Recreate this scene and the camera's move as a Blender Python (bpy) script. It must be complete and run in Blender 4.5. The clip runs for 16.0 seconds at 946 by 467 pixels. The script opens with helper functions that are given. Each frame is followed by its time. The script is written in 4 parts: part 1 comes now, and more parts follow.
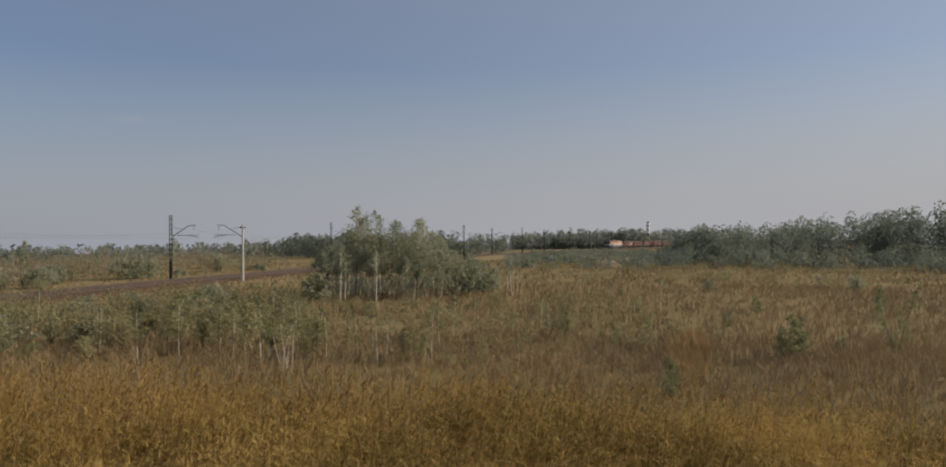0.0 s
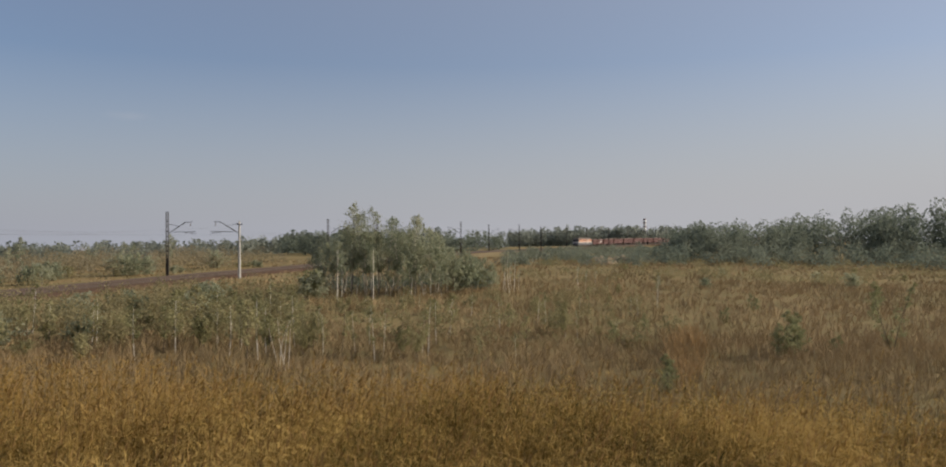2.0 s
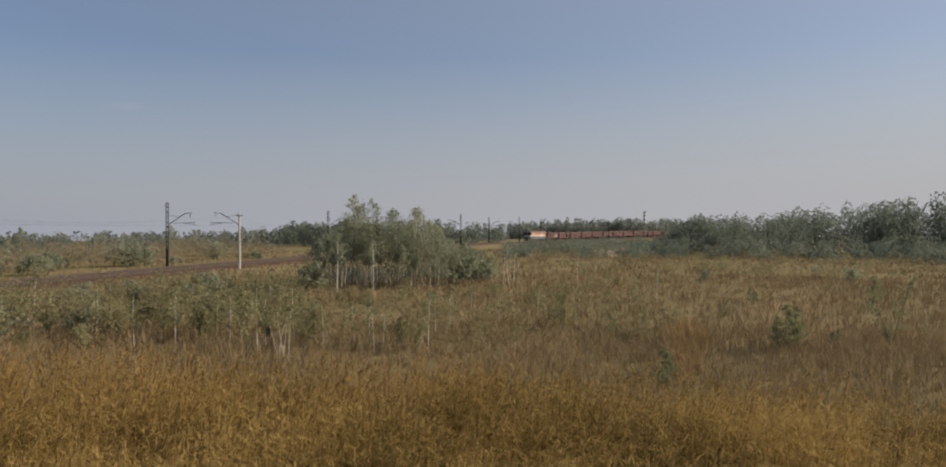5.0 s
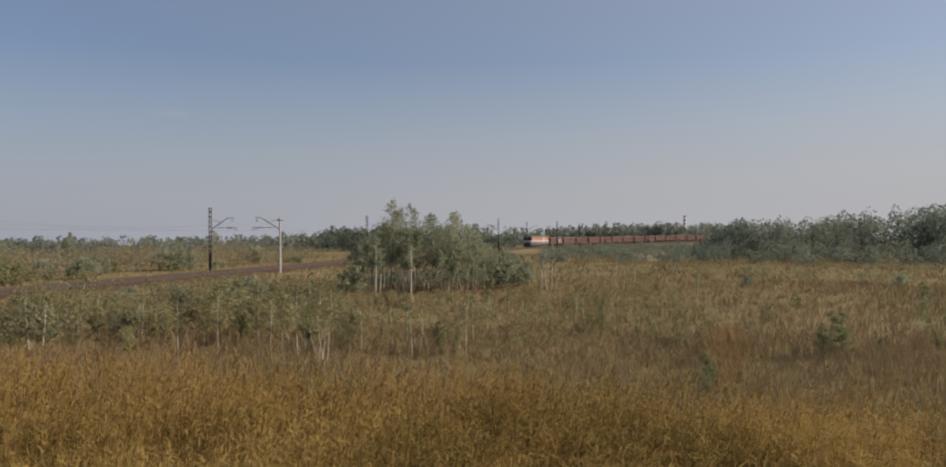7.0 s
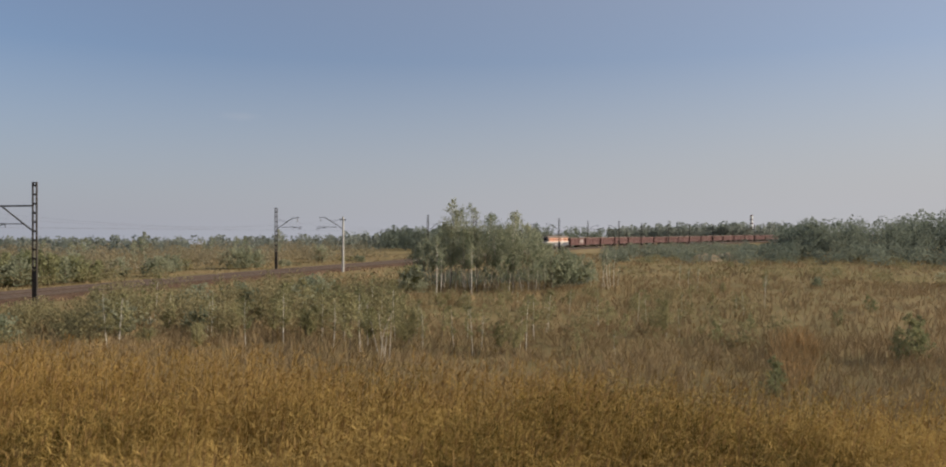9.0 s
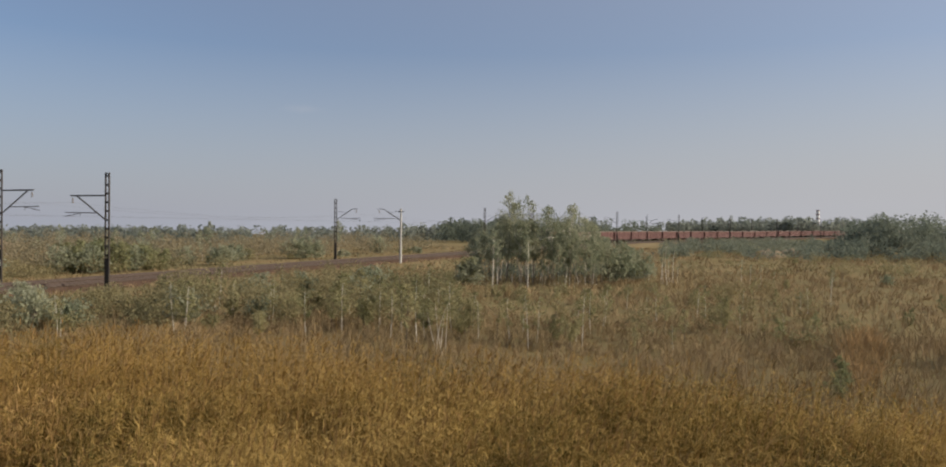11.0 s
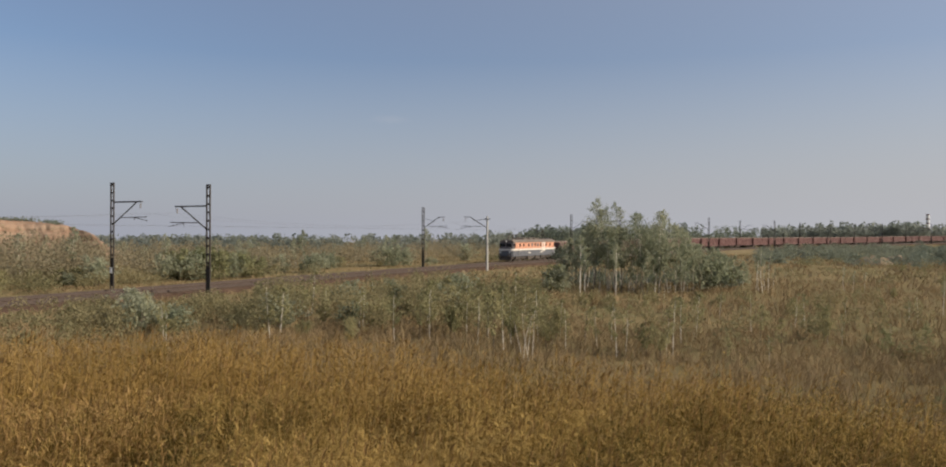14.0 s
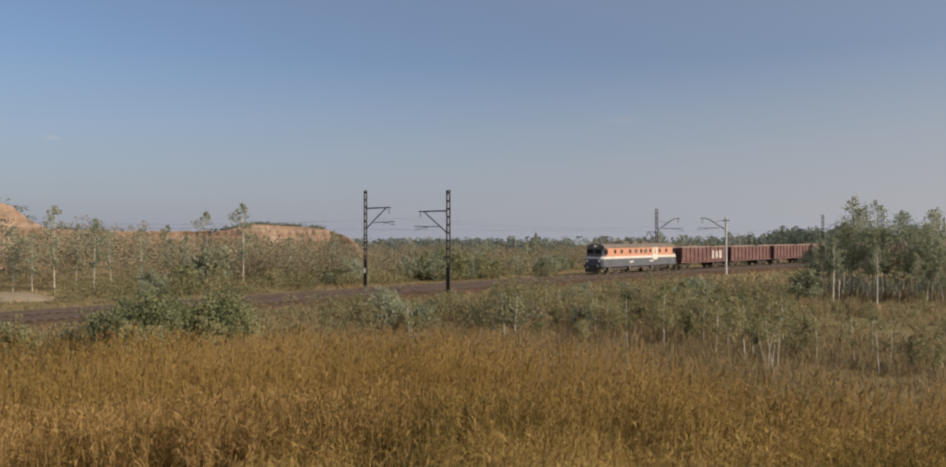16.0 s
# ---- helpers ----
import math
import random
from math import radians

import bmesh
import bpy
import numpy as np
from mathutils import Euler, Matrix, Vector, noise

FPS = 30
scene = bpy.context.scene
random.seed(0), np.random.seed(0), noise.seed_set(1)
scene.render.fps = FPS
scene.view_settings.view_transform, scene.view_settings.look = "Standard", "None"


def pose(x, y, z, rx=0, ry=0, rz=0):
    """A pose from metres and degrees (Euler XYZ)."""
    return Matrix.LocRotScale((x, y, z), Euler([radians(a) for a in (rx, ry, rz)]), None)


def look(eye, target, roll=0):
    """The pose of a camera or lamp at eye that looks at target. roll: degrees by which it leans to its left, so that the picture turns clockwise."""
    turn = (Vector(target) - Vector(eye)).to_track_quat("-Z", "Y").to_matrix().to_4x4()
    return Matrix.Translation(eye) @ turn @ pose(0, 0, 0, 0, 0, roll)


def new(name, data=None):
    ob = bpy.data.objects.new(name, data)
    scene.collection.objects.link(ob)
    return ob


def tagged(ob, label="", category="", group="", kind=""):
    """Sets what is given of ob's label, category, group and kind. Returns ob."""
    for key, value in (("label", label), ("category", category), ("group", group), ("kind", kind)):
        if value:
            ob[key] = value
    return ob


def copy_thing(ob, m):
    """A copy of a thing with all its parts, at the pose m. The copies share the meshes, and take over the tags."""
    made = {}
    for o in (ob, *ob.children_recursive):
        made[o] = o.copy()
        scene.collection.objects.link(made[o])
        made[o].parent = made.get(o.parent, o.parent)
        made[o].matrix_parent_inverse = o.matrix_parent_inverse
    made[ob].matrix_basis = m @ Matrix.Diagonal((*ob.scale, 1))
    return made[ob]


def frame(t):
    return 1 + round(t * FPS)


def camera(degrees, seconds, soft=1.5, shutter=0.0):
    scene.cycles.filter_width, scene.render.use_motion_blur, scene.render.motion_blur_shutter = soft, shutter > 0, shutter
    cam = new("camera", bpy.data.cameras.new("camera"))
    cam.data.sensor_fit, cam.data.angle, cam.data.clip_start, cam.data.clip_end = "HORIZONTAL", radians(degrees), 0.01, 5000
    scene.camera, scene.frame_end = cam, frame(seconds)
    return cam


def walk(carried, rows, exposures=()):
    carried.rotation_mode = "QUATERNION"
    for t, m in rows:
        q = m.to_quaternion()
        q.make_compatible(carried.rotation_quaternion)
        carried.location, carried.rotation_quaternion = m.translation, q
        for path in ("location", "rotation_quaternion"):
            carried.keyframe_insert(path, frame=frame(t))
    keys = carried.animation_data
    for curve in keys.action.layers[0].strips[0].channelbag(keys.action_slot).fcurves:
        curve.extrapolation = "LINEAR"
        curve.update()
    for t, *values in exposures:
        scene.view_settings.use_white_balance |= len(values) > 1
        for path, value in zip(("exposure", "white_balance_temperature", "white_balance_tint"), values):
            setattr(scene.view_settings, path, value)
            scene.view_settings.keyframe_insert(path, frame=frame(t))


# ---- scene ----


# camera: a stand five metres above the track bed, panning left; seconds, yaw, pitch, lean
EYE = Vector((0, 0, 5.0))
PAN = [
    (0.0, 0.03, 0.54, -0.30),
    (0.5, -0.09, 0.98, -0.42),
    (1.0, -0.28, 0.99, -0.34),
    (1.5, -0.19, 0.60, -0.35),
    (2.0, -0.20, 0.30, -0.27),
    (2.5, -0.23, 0.04, -0.21),
    (3.0, -0.28, -0.13, -0.13),
    (3.2, -0.32, -0.17, -0.12),
    (5.3, -0.13, -0.29, 0.03),
    (5.5, 0.13, -0.23, 0.02),
    (6.0, 1.22, -0.13, -0.01),
    (6.5, 2.32, -0.06, -0.06),
    (7.0, 2.64, 0.05, -0.06),
    (7.5, 3.33, 0.28, -0.01),
    (8.0, 4.51, 0.45, 0.05),
    (8.5, 6.06, 0.45, 0.12),
    (9.0, 7.19, 0.02, -0.01),
    (9.2, 7.45, -0.33, 0.03),
    (11.3, 12.32, -0.57, 0.60),
    (11.5, 12.90, -0.58, 0.63),
    (12.0, 14.22, -0.53, 0.68),
    (12.5, 15.07, -0.42, 0.52),
    (13.0, 15.54, -0.32, 0.36),
    (13.5, 16.44, -0.17, 0.36),
    (14.0, 17.96, -0.05, 0.22),
    (14.5, 19.82, -0.02, 0.22),
    (15.0, 22.55, 0.09, 0.12),
    (15.5, 29.02, 0.07, -0.11),
    (16.0, 35.30, 0.12, -0.03),
]
cam = camera(63.79, 16.0, soft=2.0)
walk(cam, [(t, Matrix.Translation(EYE) @ pose(0, 0, 0, 0, 0, yaw) @ pose(0, 0, 0, 90 + pitch) @ pose(0, 0, 0, 0, 0, lean)) for t, yaw, pitch, lean in PAN],
     exposures=[(0.0, 0.0), (0.5, 0.14), (2.0, 0.18), (5.5, 0.13), (8.0, 0.15), (8.5, 0.12), (9.0, 0.25), (14.5, 0.27), (15.5, 0.29), (16.0, 0.17)])

# ---- daylight: a low sun over the right-hand woods, hazy sky ----
SUN_TURN, SUN_HEIGHT = 80.0, 27.0
world = bpy.data.worlds.new("sky")
scene.world = world
world.use_nodes = True
wn, wl = world.node_tree.nodes, world.node_tree.links
sky = wn.new("ShaderNodeTexSky")
sky.sky_type = 'NISHITA'
sky.sun_disc = False
sky.sun_elevation, sky.sun_rotation = radians(SUN_HEIGHT), radians(SUN_TURN)
sky.altitude, sky.air_density, sky.dust_density, sky.ozone_density = 200, 1.1, 1.2, 3.5
# summer haze that pales the sky towards the horizon, all the way round
where = wn.new("ShaderNodeTexCoord")
split = wn.new("ShaderNodeSeparateXYZ")
wl.new(where.outputs["Generated"], split.inputs[0])
fade = wn.new("ShaderNodeValToRGB")
for e, (at, k) in zip([fade.color_ramp.elements[0], fade.color_ramp.elements[1], fade.color_ramp.elements.new(0.10), fade.color_ramp.elements.new(0.22)],
                      ((0.0, 0.92), (0.42, 0.0), (0.10, 0.60), (0.22, 0.16))):
    e.position, e.color = at, (k, k, k, 1)
wl.new(split.outputs[2], fade.inputs[0])
haze = wn.new("ShaderNodeMix")
haze.data_type = 'RGBA'
sunward = wn.new("ShaderNodeVectorMath")
sunward.operation = 'DOT_PRODUCT'
wl.new(where.outputs["Generated"], sunward.inputs[0])
sunward.inputs[1].default_value = (math.sin(radians(SUN_TURN)), math.cos(radians(SUN_TURN)), 0)
side = wn.new("ShaderNodeMapRange")
side.inputs[1].default_value, side.inputs[2].default_value = -0.9, 0.9
wl.new(sunward.outputs["Value"], side.inputs[0])
glow = wn.new("ShaderNodeMix")
glow.data_type = 'RGBA'
wl.new(side.outputs[0], glow.inputs[0])
glow.inputs[6].default_value, glow.inputs[7].default_value = (3.35, 3.58, 4.4, 1), (5.15, 5.1, 5.2, 1)
thick = wn.new("ShaderNodeMapRange")
thick.inputs[3].default_value, thick.inputs[4].default_value = -0.08, 0.26
wl.new(side.outputs[0], thick.inputs[0])
dense = wn.new("ShaderNodeMath")
dense.use_clamp = True
wl.new(fade.outputs[0], dense.inputs[0])
wl.new(thick.outputs[0], dense.inputs[1])
wl.new(dense.outputs[0], haze.inputs[0])
tint = wn.new("ShaderNodeMix")
tint.data_type, tint.blend_type = 'RGBA', 'MULTIPLY'
tint.inputs[0].default_value = 1.0
wl.new(sky.outputs[0], tint.inputs[6])
tint.inputs[7].default_value = (1.0, 0.98, 1.05, 1)
wl.new(tint.outputs[2], haze.inputs[6])
wl.new(glow.outputs[2], haze.inputs[7])
# two faint wisps of cloud low in the sky
colour = haze.outputs[2]
for az, el, wide, high, much in ((24.2, 8.4, 0.030, 0.006, 0.10), (64.2, 6.4, 0.014, 0.0045, 0.22)):
    a, b = radians(az), radians(el)
    off = wn.new("ShaderNodeVectorMath")
    off.operation = 'SUBTRACT'
    wl.new(where.outputs["Generated"], off.inputs[0])
    off.inputs[1].default_value = (-math.sin(a) * math.cos(b), math.cos(a) * math.cos(b), math.sin(b))
    shape = wn.new("ShaderNodeVectorMath")
    shape.operation = 'MULTIPLY'
    wl.new(off.outputs[0], shape.inputs[0])
    shape.inputs[1].default_value = (1 / wide, 1 / wide, 1 / high)
    far = wn.new("ShaderNodeVectorMath")
    far.operation = 'LENGTH'
    wl.new(shape.outputs[0], far.inputs[0])
    rag = wn.new("ShaderNodeTexNoise")
    rag.inputs["Scale"].default_value = 60
    wl.new(where.outputs["Generated"], rag.inputs["Vector"])
    edge = wn.new("ShaderNodeMath")
    edge.operation = 'ADD'
    wl.new(far.outputs["Value"], edge.inputs[0])
    wl.new(rag.outputs["Fac"], edge.inputs[1])
    soft = wn.new("ShaderNodeMapRange")
    soft.interpolation_type = 'SMOOTHSTEP'
    soft.inputs[1].default_value, soft.inputs[2].default_value = 0.4, 1.7
    soft.inputs[3].default_value, soft.inputs[4].default_value = much, 0.0
    wl.new(edge.outputs[0], soft.inputs[0])
    wisp = wn.new("ShaderNodeMix")
    wisp.data_type = 'RGBA'
    wl.new(soft.outputs[0], wisp.inputs[0])
    wl.new(colour, wisp.inputs[6])
    wisp.inputs[7].default_value = (6.0, 5.7, 5.8, 1)
    colour = wisp.outputs[2]
wl.new(colour, wn["Background"].inputs[0])
wn["Background"].inputs[1].default_value = 0.083
sun = new("sun", bpy.data.lights.new("sun", 'SUN'))
sun.data.energy, sun.data.angle, sun.data.color = 5.0, radians(1.5), (1.0, 0.89, 0.75)
a, b = radians(SUN_TURN), radians(SUN_HEIGHT)
sun.matrix_world = look((0, 0, 60), Vector((0, 0, 60)) - Vector((math.sin(a) * math.cos(b), math.cos(a) * math.cos(b), math.sin(b))))


# ---- materials ----
def shader(name, colours, scale=4.0, rough=0.85, metal=0.0, bump=0.3, fine=60.0, by="object", glow_through=0.0, spread=0.5):
    """Mottled surface: two scales of noise, or a spread from piece to piece, over a few colours."""
    m = bpy.data.materials.new(name)
    m.use_nodes = True
    n, l = m.node_tree.nodes, m.node_tree.links
    bsdf = n["Principled BSDF"]
    bsdf.inputs["Roughness"].default_value, bsdf.inputs["Metallic"].default_value = rough, metal
    bsdf.inputs["Specular IOR Level"].default_value = 0.25 if rough < 0.88 else 0.04
    co = n.new("ShaderNodeTexCoord")
    big, small = n.new("ShaderNodeTexNoise"), n.new("ShaderNodeTexNoise")
    big.inputs["Scale"].default_value, big.inputs["Detail"].default_value = scale, 5
    small.inputs["Scale"].default_value, small.inputs["Detail"].default_value = fine, 3
    for t in (big, small):
        l.new(co.outputs["Object"], t.inputs["Vector"])
    mix = n.new("ShaderNodeMath")
    mix.operation = 'MULTIPLY_ADD'
    l.new(small.outputs["Fac"], mix.inputs[0])
    mix.inputs[1].default_value = 0.35
    l.new(big.outputs["Fac"], mix.inputs[2])
    ramp = n.new("ShaderNodeValToRGB")
    source = mix.outputs[0]
    if by in ("island", "thing"):
        rnd = n.new("ShaderNodeNewGeometry").outputs["Random Per Island"]
        wide = n.new("ShaderNodeMath")
        wide.operation = 'MULTIPLY_ADD'
        l.new(rnd, wide.inputs[0])
        wide.inputs[1].default_value = spread
        less = n.new("ShaderNodeMath")
        less.operation = 'MULTIPLY_ADD'
        l.new(big.outputs["Fac"], less.inputs[0])
        less.inputs[1].default_value, less.inputs[2].default_value = 1.3, 0.05 - spread / 2
        l.new(less.outputs[0], wide.inputs[2])
        source = wide.outputs[0]
        if by == "thing":
            add = n.new("ShaderNodeMath")
            add.operation = 'MULTIPLY_ADD'
            l.new(n.new("ShaderNodeObjectInfo").outputs["Random"], add.inputs[0])
            add.inputs[1].default_value = 0.5
            l.new(source, add.inputs[2])
            low = n.new("ShaderNodeMath")
            low.inputs[1].default_value = -0.25
            l.new(add.outputs[0], low.inputs[0])
            source = low.outputs[0]
    l.new(source, ramp.inputs[0])
    e = ramp.color_ramp.elements
    while len(e) < len(colours):
        e.new(0.5)
    for i, c in enumerate(colours):
        e[i].position = 0.3 + 0.5 * i / max(1, len(colours) - 1)
        e[i].color = (*c, 1)
    l.new(ramp.outputs[0], bsdf.inputs["Base Color"])
    if bump:
        bp = n.new("ShaderNodeBump")
        bp.inputs["Strength"].default_value, bp.inputs["Distance"].default_value = bump, 0.02
        l.new(mix.outputs[0], bp.inputs["Height"])
        l.new(bp.outputs[0], bsdf.inputs["Normal"])
    if glow_through:
        tr, mx = n.new("ShaderNodeBsdfTranslucent"), n.new("ShaderNodeMixShader")
        l.new(ramp.outputs[0], tr.inputs[0])
        mx.inputs[0].default_value = glow_through
        l.new(bsdf.outputs[0], mx.inputs[1])
        l.new(tr.outputs[0], mx.inputs[2])
        l.new(mx.outputs[0], n["Material Output"].inputs[0])
    return m


M_GROUND = shader("bog_soil", [(0.13, 0.10, 0.050), (0.18, 0.136, 0.066), (0.165, 0.136, 0.066), (0.215, 0.16, 0.08)], 0.08, 0.95, bump=0.5, fine=3.0)
M_SAND = shader("quarry_sand", [(0.165, 0.092, 0.056), (0.19, 0.105, 0.066), (0.22, 0.13, 0.085), (0.31, 0.22, 0.155)], 0.10, 0.95, bump=0.6, fine=0.8)
def strata(m, low, high, pale):
    """Level beds of darker and paler sand across a face, broken by noise."""
    n, l = m.node_tree.nodes, m.node_tree.links
    bsdf = n["Principled BSDF"]
    base = bsdf.inputs["Base Color"].links[0].from_socket
    co, flat, bed, ramp, mix = n.new("ShaderNodeTexCoord"), n.new("ShaderNodeMapping"), n.new("ShaderNodeTexNoise"), n.new("ShaderNodeValToRGB"), n.new("ShaderNodeMix")
    flat.inputs["Scale"].default_value = (0.03, 0.03, 0.9)
    bed.inputs["Scale"].default_value, bed.inputs["Detail"].default_value = 1.0, 6
    l.new(co.outputs["Object"], flat.inputs[0])
    l.new(flat.outputs[0], bed.inputs["Vector"])
    l.new(bed.outputs["Fac"], ramp.inputs[0])
    for e, at, c in ((ramp.color_ramp.elements[0], 0.35, low), (ramp.color_ramp.elements[1], 0.52, high), (ramp.color_ramp.elements.new(0.66), 0.66, pale)):
        e.position, e.color = at, (*c, 1)
    mix.data_type = 'RGBA'
    mix.inputs[0].default_value = 0.42
    l.new(base, mix.inputs[6])
    l.new(ramp.outputs[0], mix.inputs[7])
    l.new(mix.outputs[2], bsdf.inputs["Base Color"])


strata(M_SAND, (0.14, 0.088, 0.06), (0.215, 0.14, 0.092), (0.36, 0.285, 0.21))
M_PALE_SAND = shader("pale_sand", [(0.187, 0.145, 0.0935), (0.272, 0.221, 0.153)], 0.6, 0.95, bump=0.3, fine=8)
M_BALLAST = shader("ballast", [(0.042, 0.026, 0.018), (0.072, 0.045, 0.031), (0.108, 0.069, 0.047)], 1.2, 0.95, bump=0.8, fine=18.0)
M_RAIL = shader("rail_steel", [(0.035, 0.025, 0.02), (0.07, 0.05, 0.04)], 3, 0.75, 0.1, bump=0.1)
M_SLEEPER = shader("sleeper_wood", [(0.05, 0.037, 0.028), (0.085, 0.062, 0.047)], 3, 0.9)
M_MAST = shader("dark_mast_steel", [(0.03, 0.028, 0.026), (0.06, 0.05, 0.042)], 3, 0.7, 0.3, bump=0.15)
M_CONCRETE = shader("concrete", [(0.36, 0.35, 0.32), (0.50, 0.48, 0.44)], 2, 0.9)
M_WIRE = shader("wire", [(0.10, 0.10, 0.10), (0.16, 0.15, 0.14)], 2, 0.5, 0.6, bump=0)
M_PLATE = shader("white_plate", [(0.7, 0.7, 0.68), (0.8, 0.8, 0.78)], 3, 0.6, bump=0.05)
M_DRY_REED = shader("dry_reed", [(0.085, 0.07, 0.022), (0.18, 0.12, 0.036), (0.27, 0.165, 0.053), (0.52, 0.34, 0.14)], 0.25, 0.92, bump=0, by="island", glow_through=0.28, spread=0.55)
M_GOLD_REED = shader("golden_reed", [(0.11, 0.084, 0.025), (0.205, 0.138, 0.04), (0.28, 0.178, 0.052), (0.375, 0.245, 0.085)], 0.2, 0.92, bump=0, by="island", glow_through=0.3, spread=0.42)
M_REED = shader("reed", [(0.0378, 0.042, 0.0137), (0.113, 0.084, 0.0242), (0.205, 0.13, 0.0347), (0.441, 0.304, 0.105)], 0.22, 0.92, bump=0, by="island", glow_through=0.26, spread=0.62)
M_PLUME = shader("reed_plume", [(0.17, 0.105, 0.042), (0.25, 0.155, 0.06), (0.33, 0.21, 0.085)], 0.3, 0.92, bump=0, by="island", glow_through=0.3, spread=0.4)
M_SEDGE = shader("sedge", [(0.182, 0.14, 0.076), (0.248, 0.186, 0.102), (0.3, 0.218, 0.122)], 0.06, 0.9, bump=0, by="island", glow_through=0.15, spread=0.2)
M_BIRCH_LEAF = shader("birch_leaf", [(0.171, 0.171, 0.086), (0.259, 0.245, 0.125), (0.342, 0.311, 0.166)], 0.5, 0.92, bump=0, by="thing", glow_through=0.42, spread=0.28)
M_DARK_LEAF = shader("dark_leaf", [(0.139, 0.153, 0.0798), (0.2, 0.21, 0.109), (0.272, 0.268, 0.141)], 0.5, 0.92, bump=0, by="thing", glow_through=0.42, spread=0.28)
# leaf green with the haze of distance mixed in, paler and bluer
M_HAZY_WOOD_LEAF = shader("hazy_woodland_leaf", [(0.102, 0.125, 0.102), (0.146, 0.172, 0.137), (0.195, 0.218, 0.169)], 0.04, 0.92, bump=0, by="island", glow_through=0.5, spread=0.2)
M_YOUNG_LEAF = shader("young_wood_leaf", [(0.137, 0.136, 0.0712), (0.208, 0.193, 0.102), (0.285, 0.242, 0.132)], 0.09, 0.92, bump=0, by="island", glow_through=0.48, spread=0.18)
# paler, greyer copy of the young leaf; the paleness is painted haze
M_HAZY_YOUNG_LEAF = shader("hazy_young_leaf", [(0.175, 0.16, 0.102), (0.245, 0.216, 0.138), (0.315, 0.264, 0.17)], 0.05, 0.92, bump=0, by="island", glow_through=0.52, spread=0.08)
M_FRINGE_LEAF = shader("fringe_leaf", [(0.125, 0.145, 0.11), (0.175, 0.195, 0.145), (0.225, 0.24, 0.18)], 0.06, 0.92, bump=0, by="island", glow_through=0.42, spread=0.3)
# base colour raised and blued to stand in for haze over far trees
M_HAZY_FAR_LEAF = shader("hazy_forest_leaf", [(0.15, 0.172, 0.148), (0.195, 0.218, 0.185), (0.245, 0.262, 0.22)], 0.02, 0.9, bump=0, by="island", glow_through=0.6, spread=0.15)
M_COPSE_LEAF = shader("copse_leaf", [(0.177, 0.204, 0.133), (0.26, 0.281, 0.187), (0.349, 0.355, 0.242)], 0.5, 0.92, bump=0, by="thing", glow_through=0.55, spread=0.3)
M_BARK = shader("birch_bark", [(0.07, 0.06, 0.05), (0.42, 0.375, 0.305), (0.62, 0.56, 0.47)], 6, 0.8, bump=0.2, fine=20)
M_WHITE_BARK = shader("white_birch_bark", [(0.10, 0.09, 0.08), (0.52, 0.48, 0.41), (0.68, 0.63, 0.55)], 4, 0.8, bump=0.2, fine=14)
M_DARK_BARK = shader("dark_bark", [(0.08, 0.06, 0.045), (0.16, 0.13, 0.10)], 6, 0.9)
# orange paint with haze mixed into its colour, duller and paler
M_ORANGE = shader("orange_paint", [(0.42, 0.19, 0.115), (0.52, 0.26, 0.165)], 0.7, 0.45, bump=0.05)
M_CREAM = shader("cream_paint", [(0.495, 0.45, 0.387), (0.63, 0.585, 0.513)], 0.8, 0.45, bump=0.05)
M_BLUE = shader("dark_blue_paint", [(0.075, 0.078, 0.088), (0.112, 0.115, 0.124)], 0.8, 0.5, bump=0.05)
# grey of slats and insulators; on the cab ends it paints their shade
M_CAB = shader("grey_and_cab_shade", [(0.10, 0.085, 0.085), (0.15, 0.125, 0.12)], 0.8, 0.45, bump=0.05)
M_ROOF = shader("grey_roof", [(0.0935, 0.0765, 0.0638), (0.17, 0.14, 0.115)], 0.9, 0.8)
M_BLACK = shader("underframe", [(0.04, 0.034, 0.03), (0.12, 0.098, 0.08)], 2, 0.8)
M_GLASS = shader("dark_window", [(0.012, 0.014, 0.018), (0.02, 0.022, 0.026)], 1, 0.12, bump=0)
M_WAGON = shader("wagon_red_oxide", [(0.075, 0.034, 0.031), (0.118, 0.056, 0.05), (0.168, 0.095, 0.084)], 0.6, 0.75, bump=0.2, fine=8)
M_DUST = shader("dusty_steel", [(0.20, 0.13, 0.105), (0.30, 0.22, 0.185)], 1.2, 0.85)
M_WAGON_IN = shader("wagon_inside", [(0.05, 0.03, 0.025), (0.10, 0.06, 0.045)], 1, 0.9)
M_CHALK = shader("faded_white", [(0.22, 0.12, 0.10), (0.50, 0.45, 0.42)], 2.5, 0.8)
M_RUST_PLANT = shader("rust_brown_plants", [(0.19, 0.137, 0.066), (0.27, 0.187, 0.092), (0.34, 0.226, 0.112)], 0.5, 0.9, bump=0, by="island", glow_through=0.25)
M_LAMP = shader("lamp_lens", [(0.75, 0.75, 0.7), (0.85, 0.85, 0.8)], 3, 0.15, bump=0)
M_REDBAND = shader("red_paint", [(0.12, 0.075, 0.075), (0.17, 0.1, 0.095)], 0.3, 0.8)


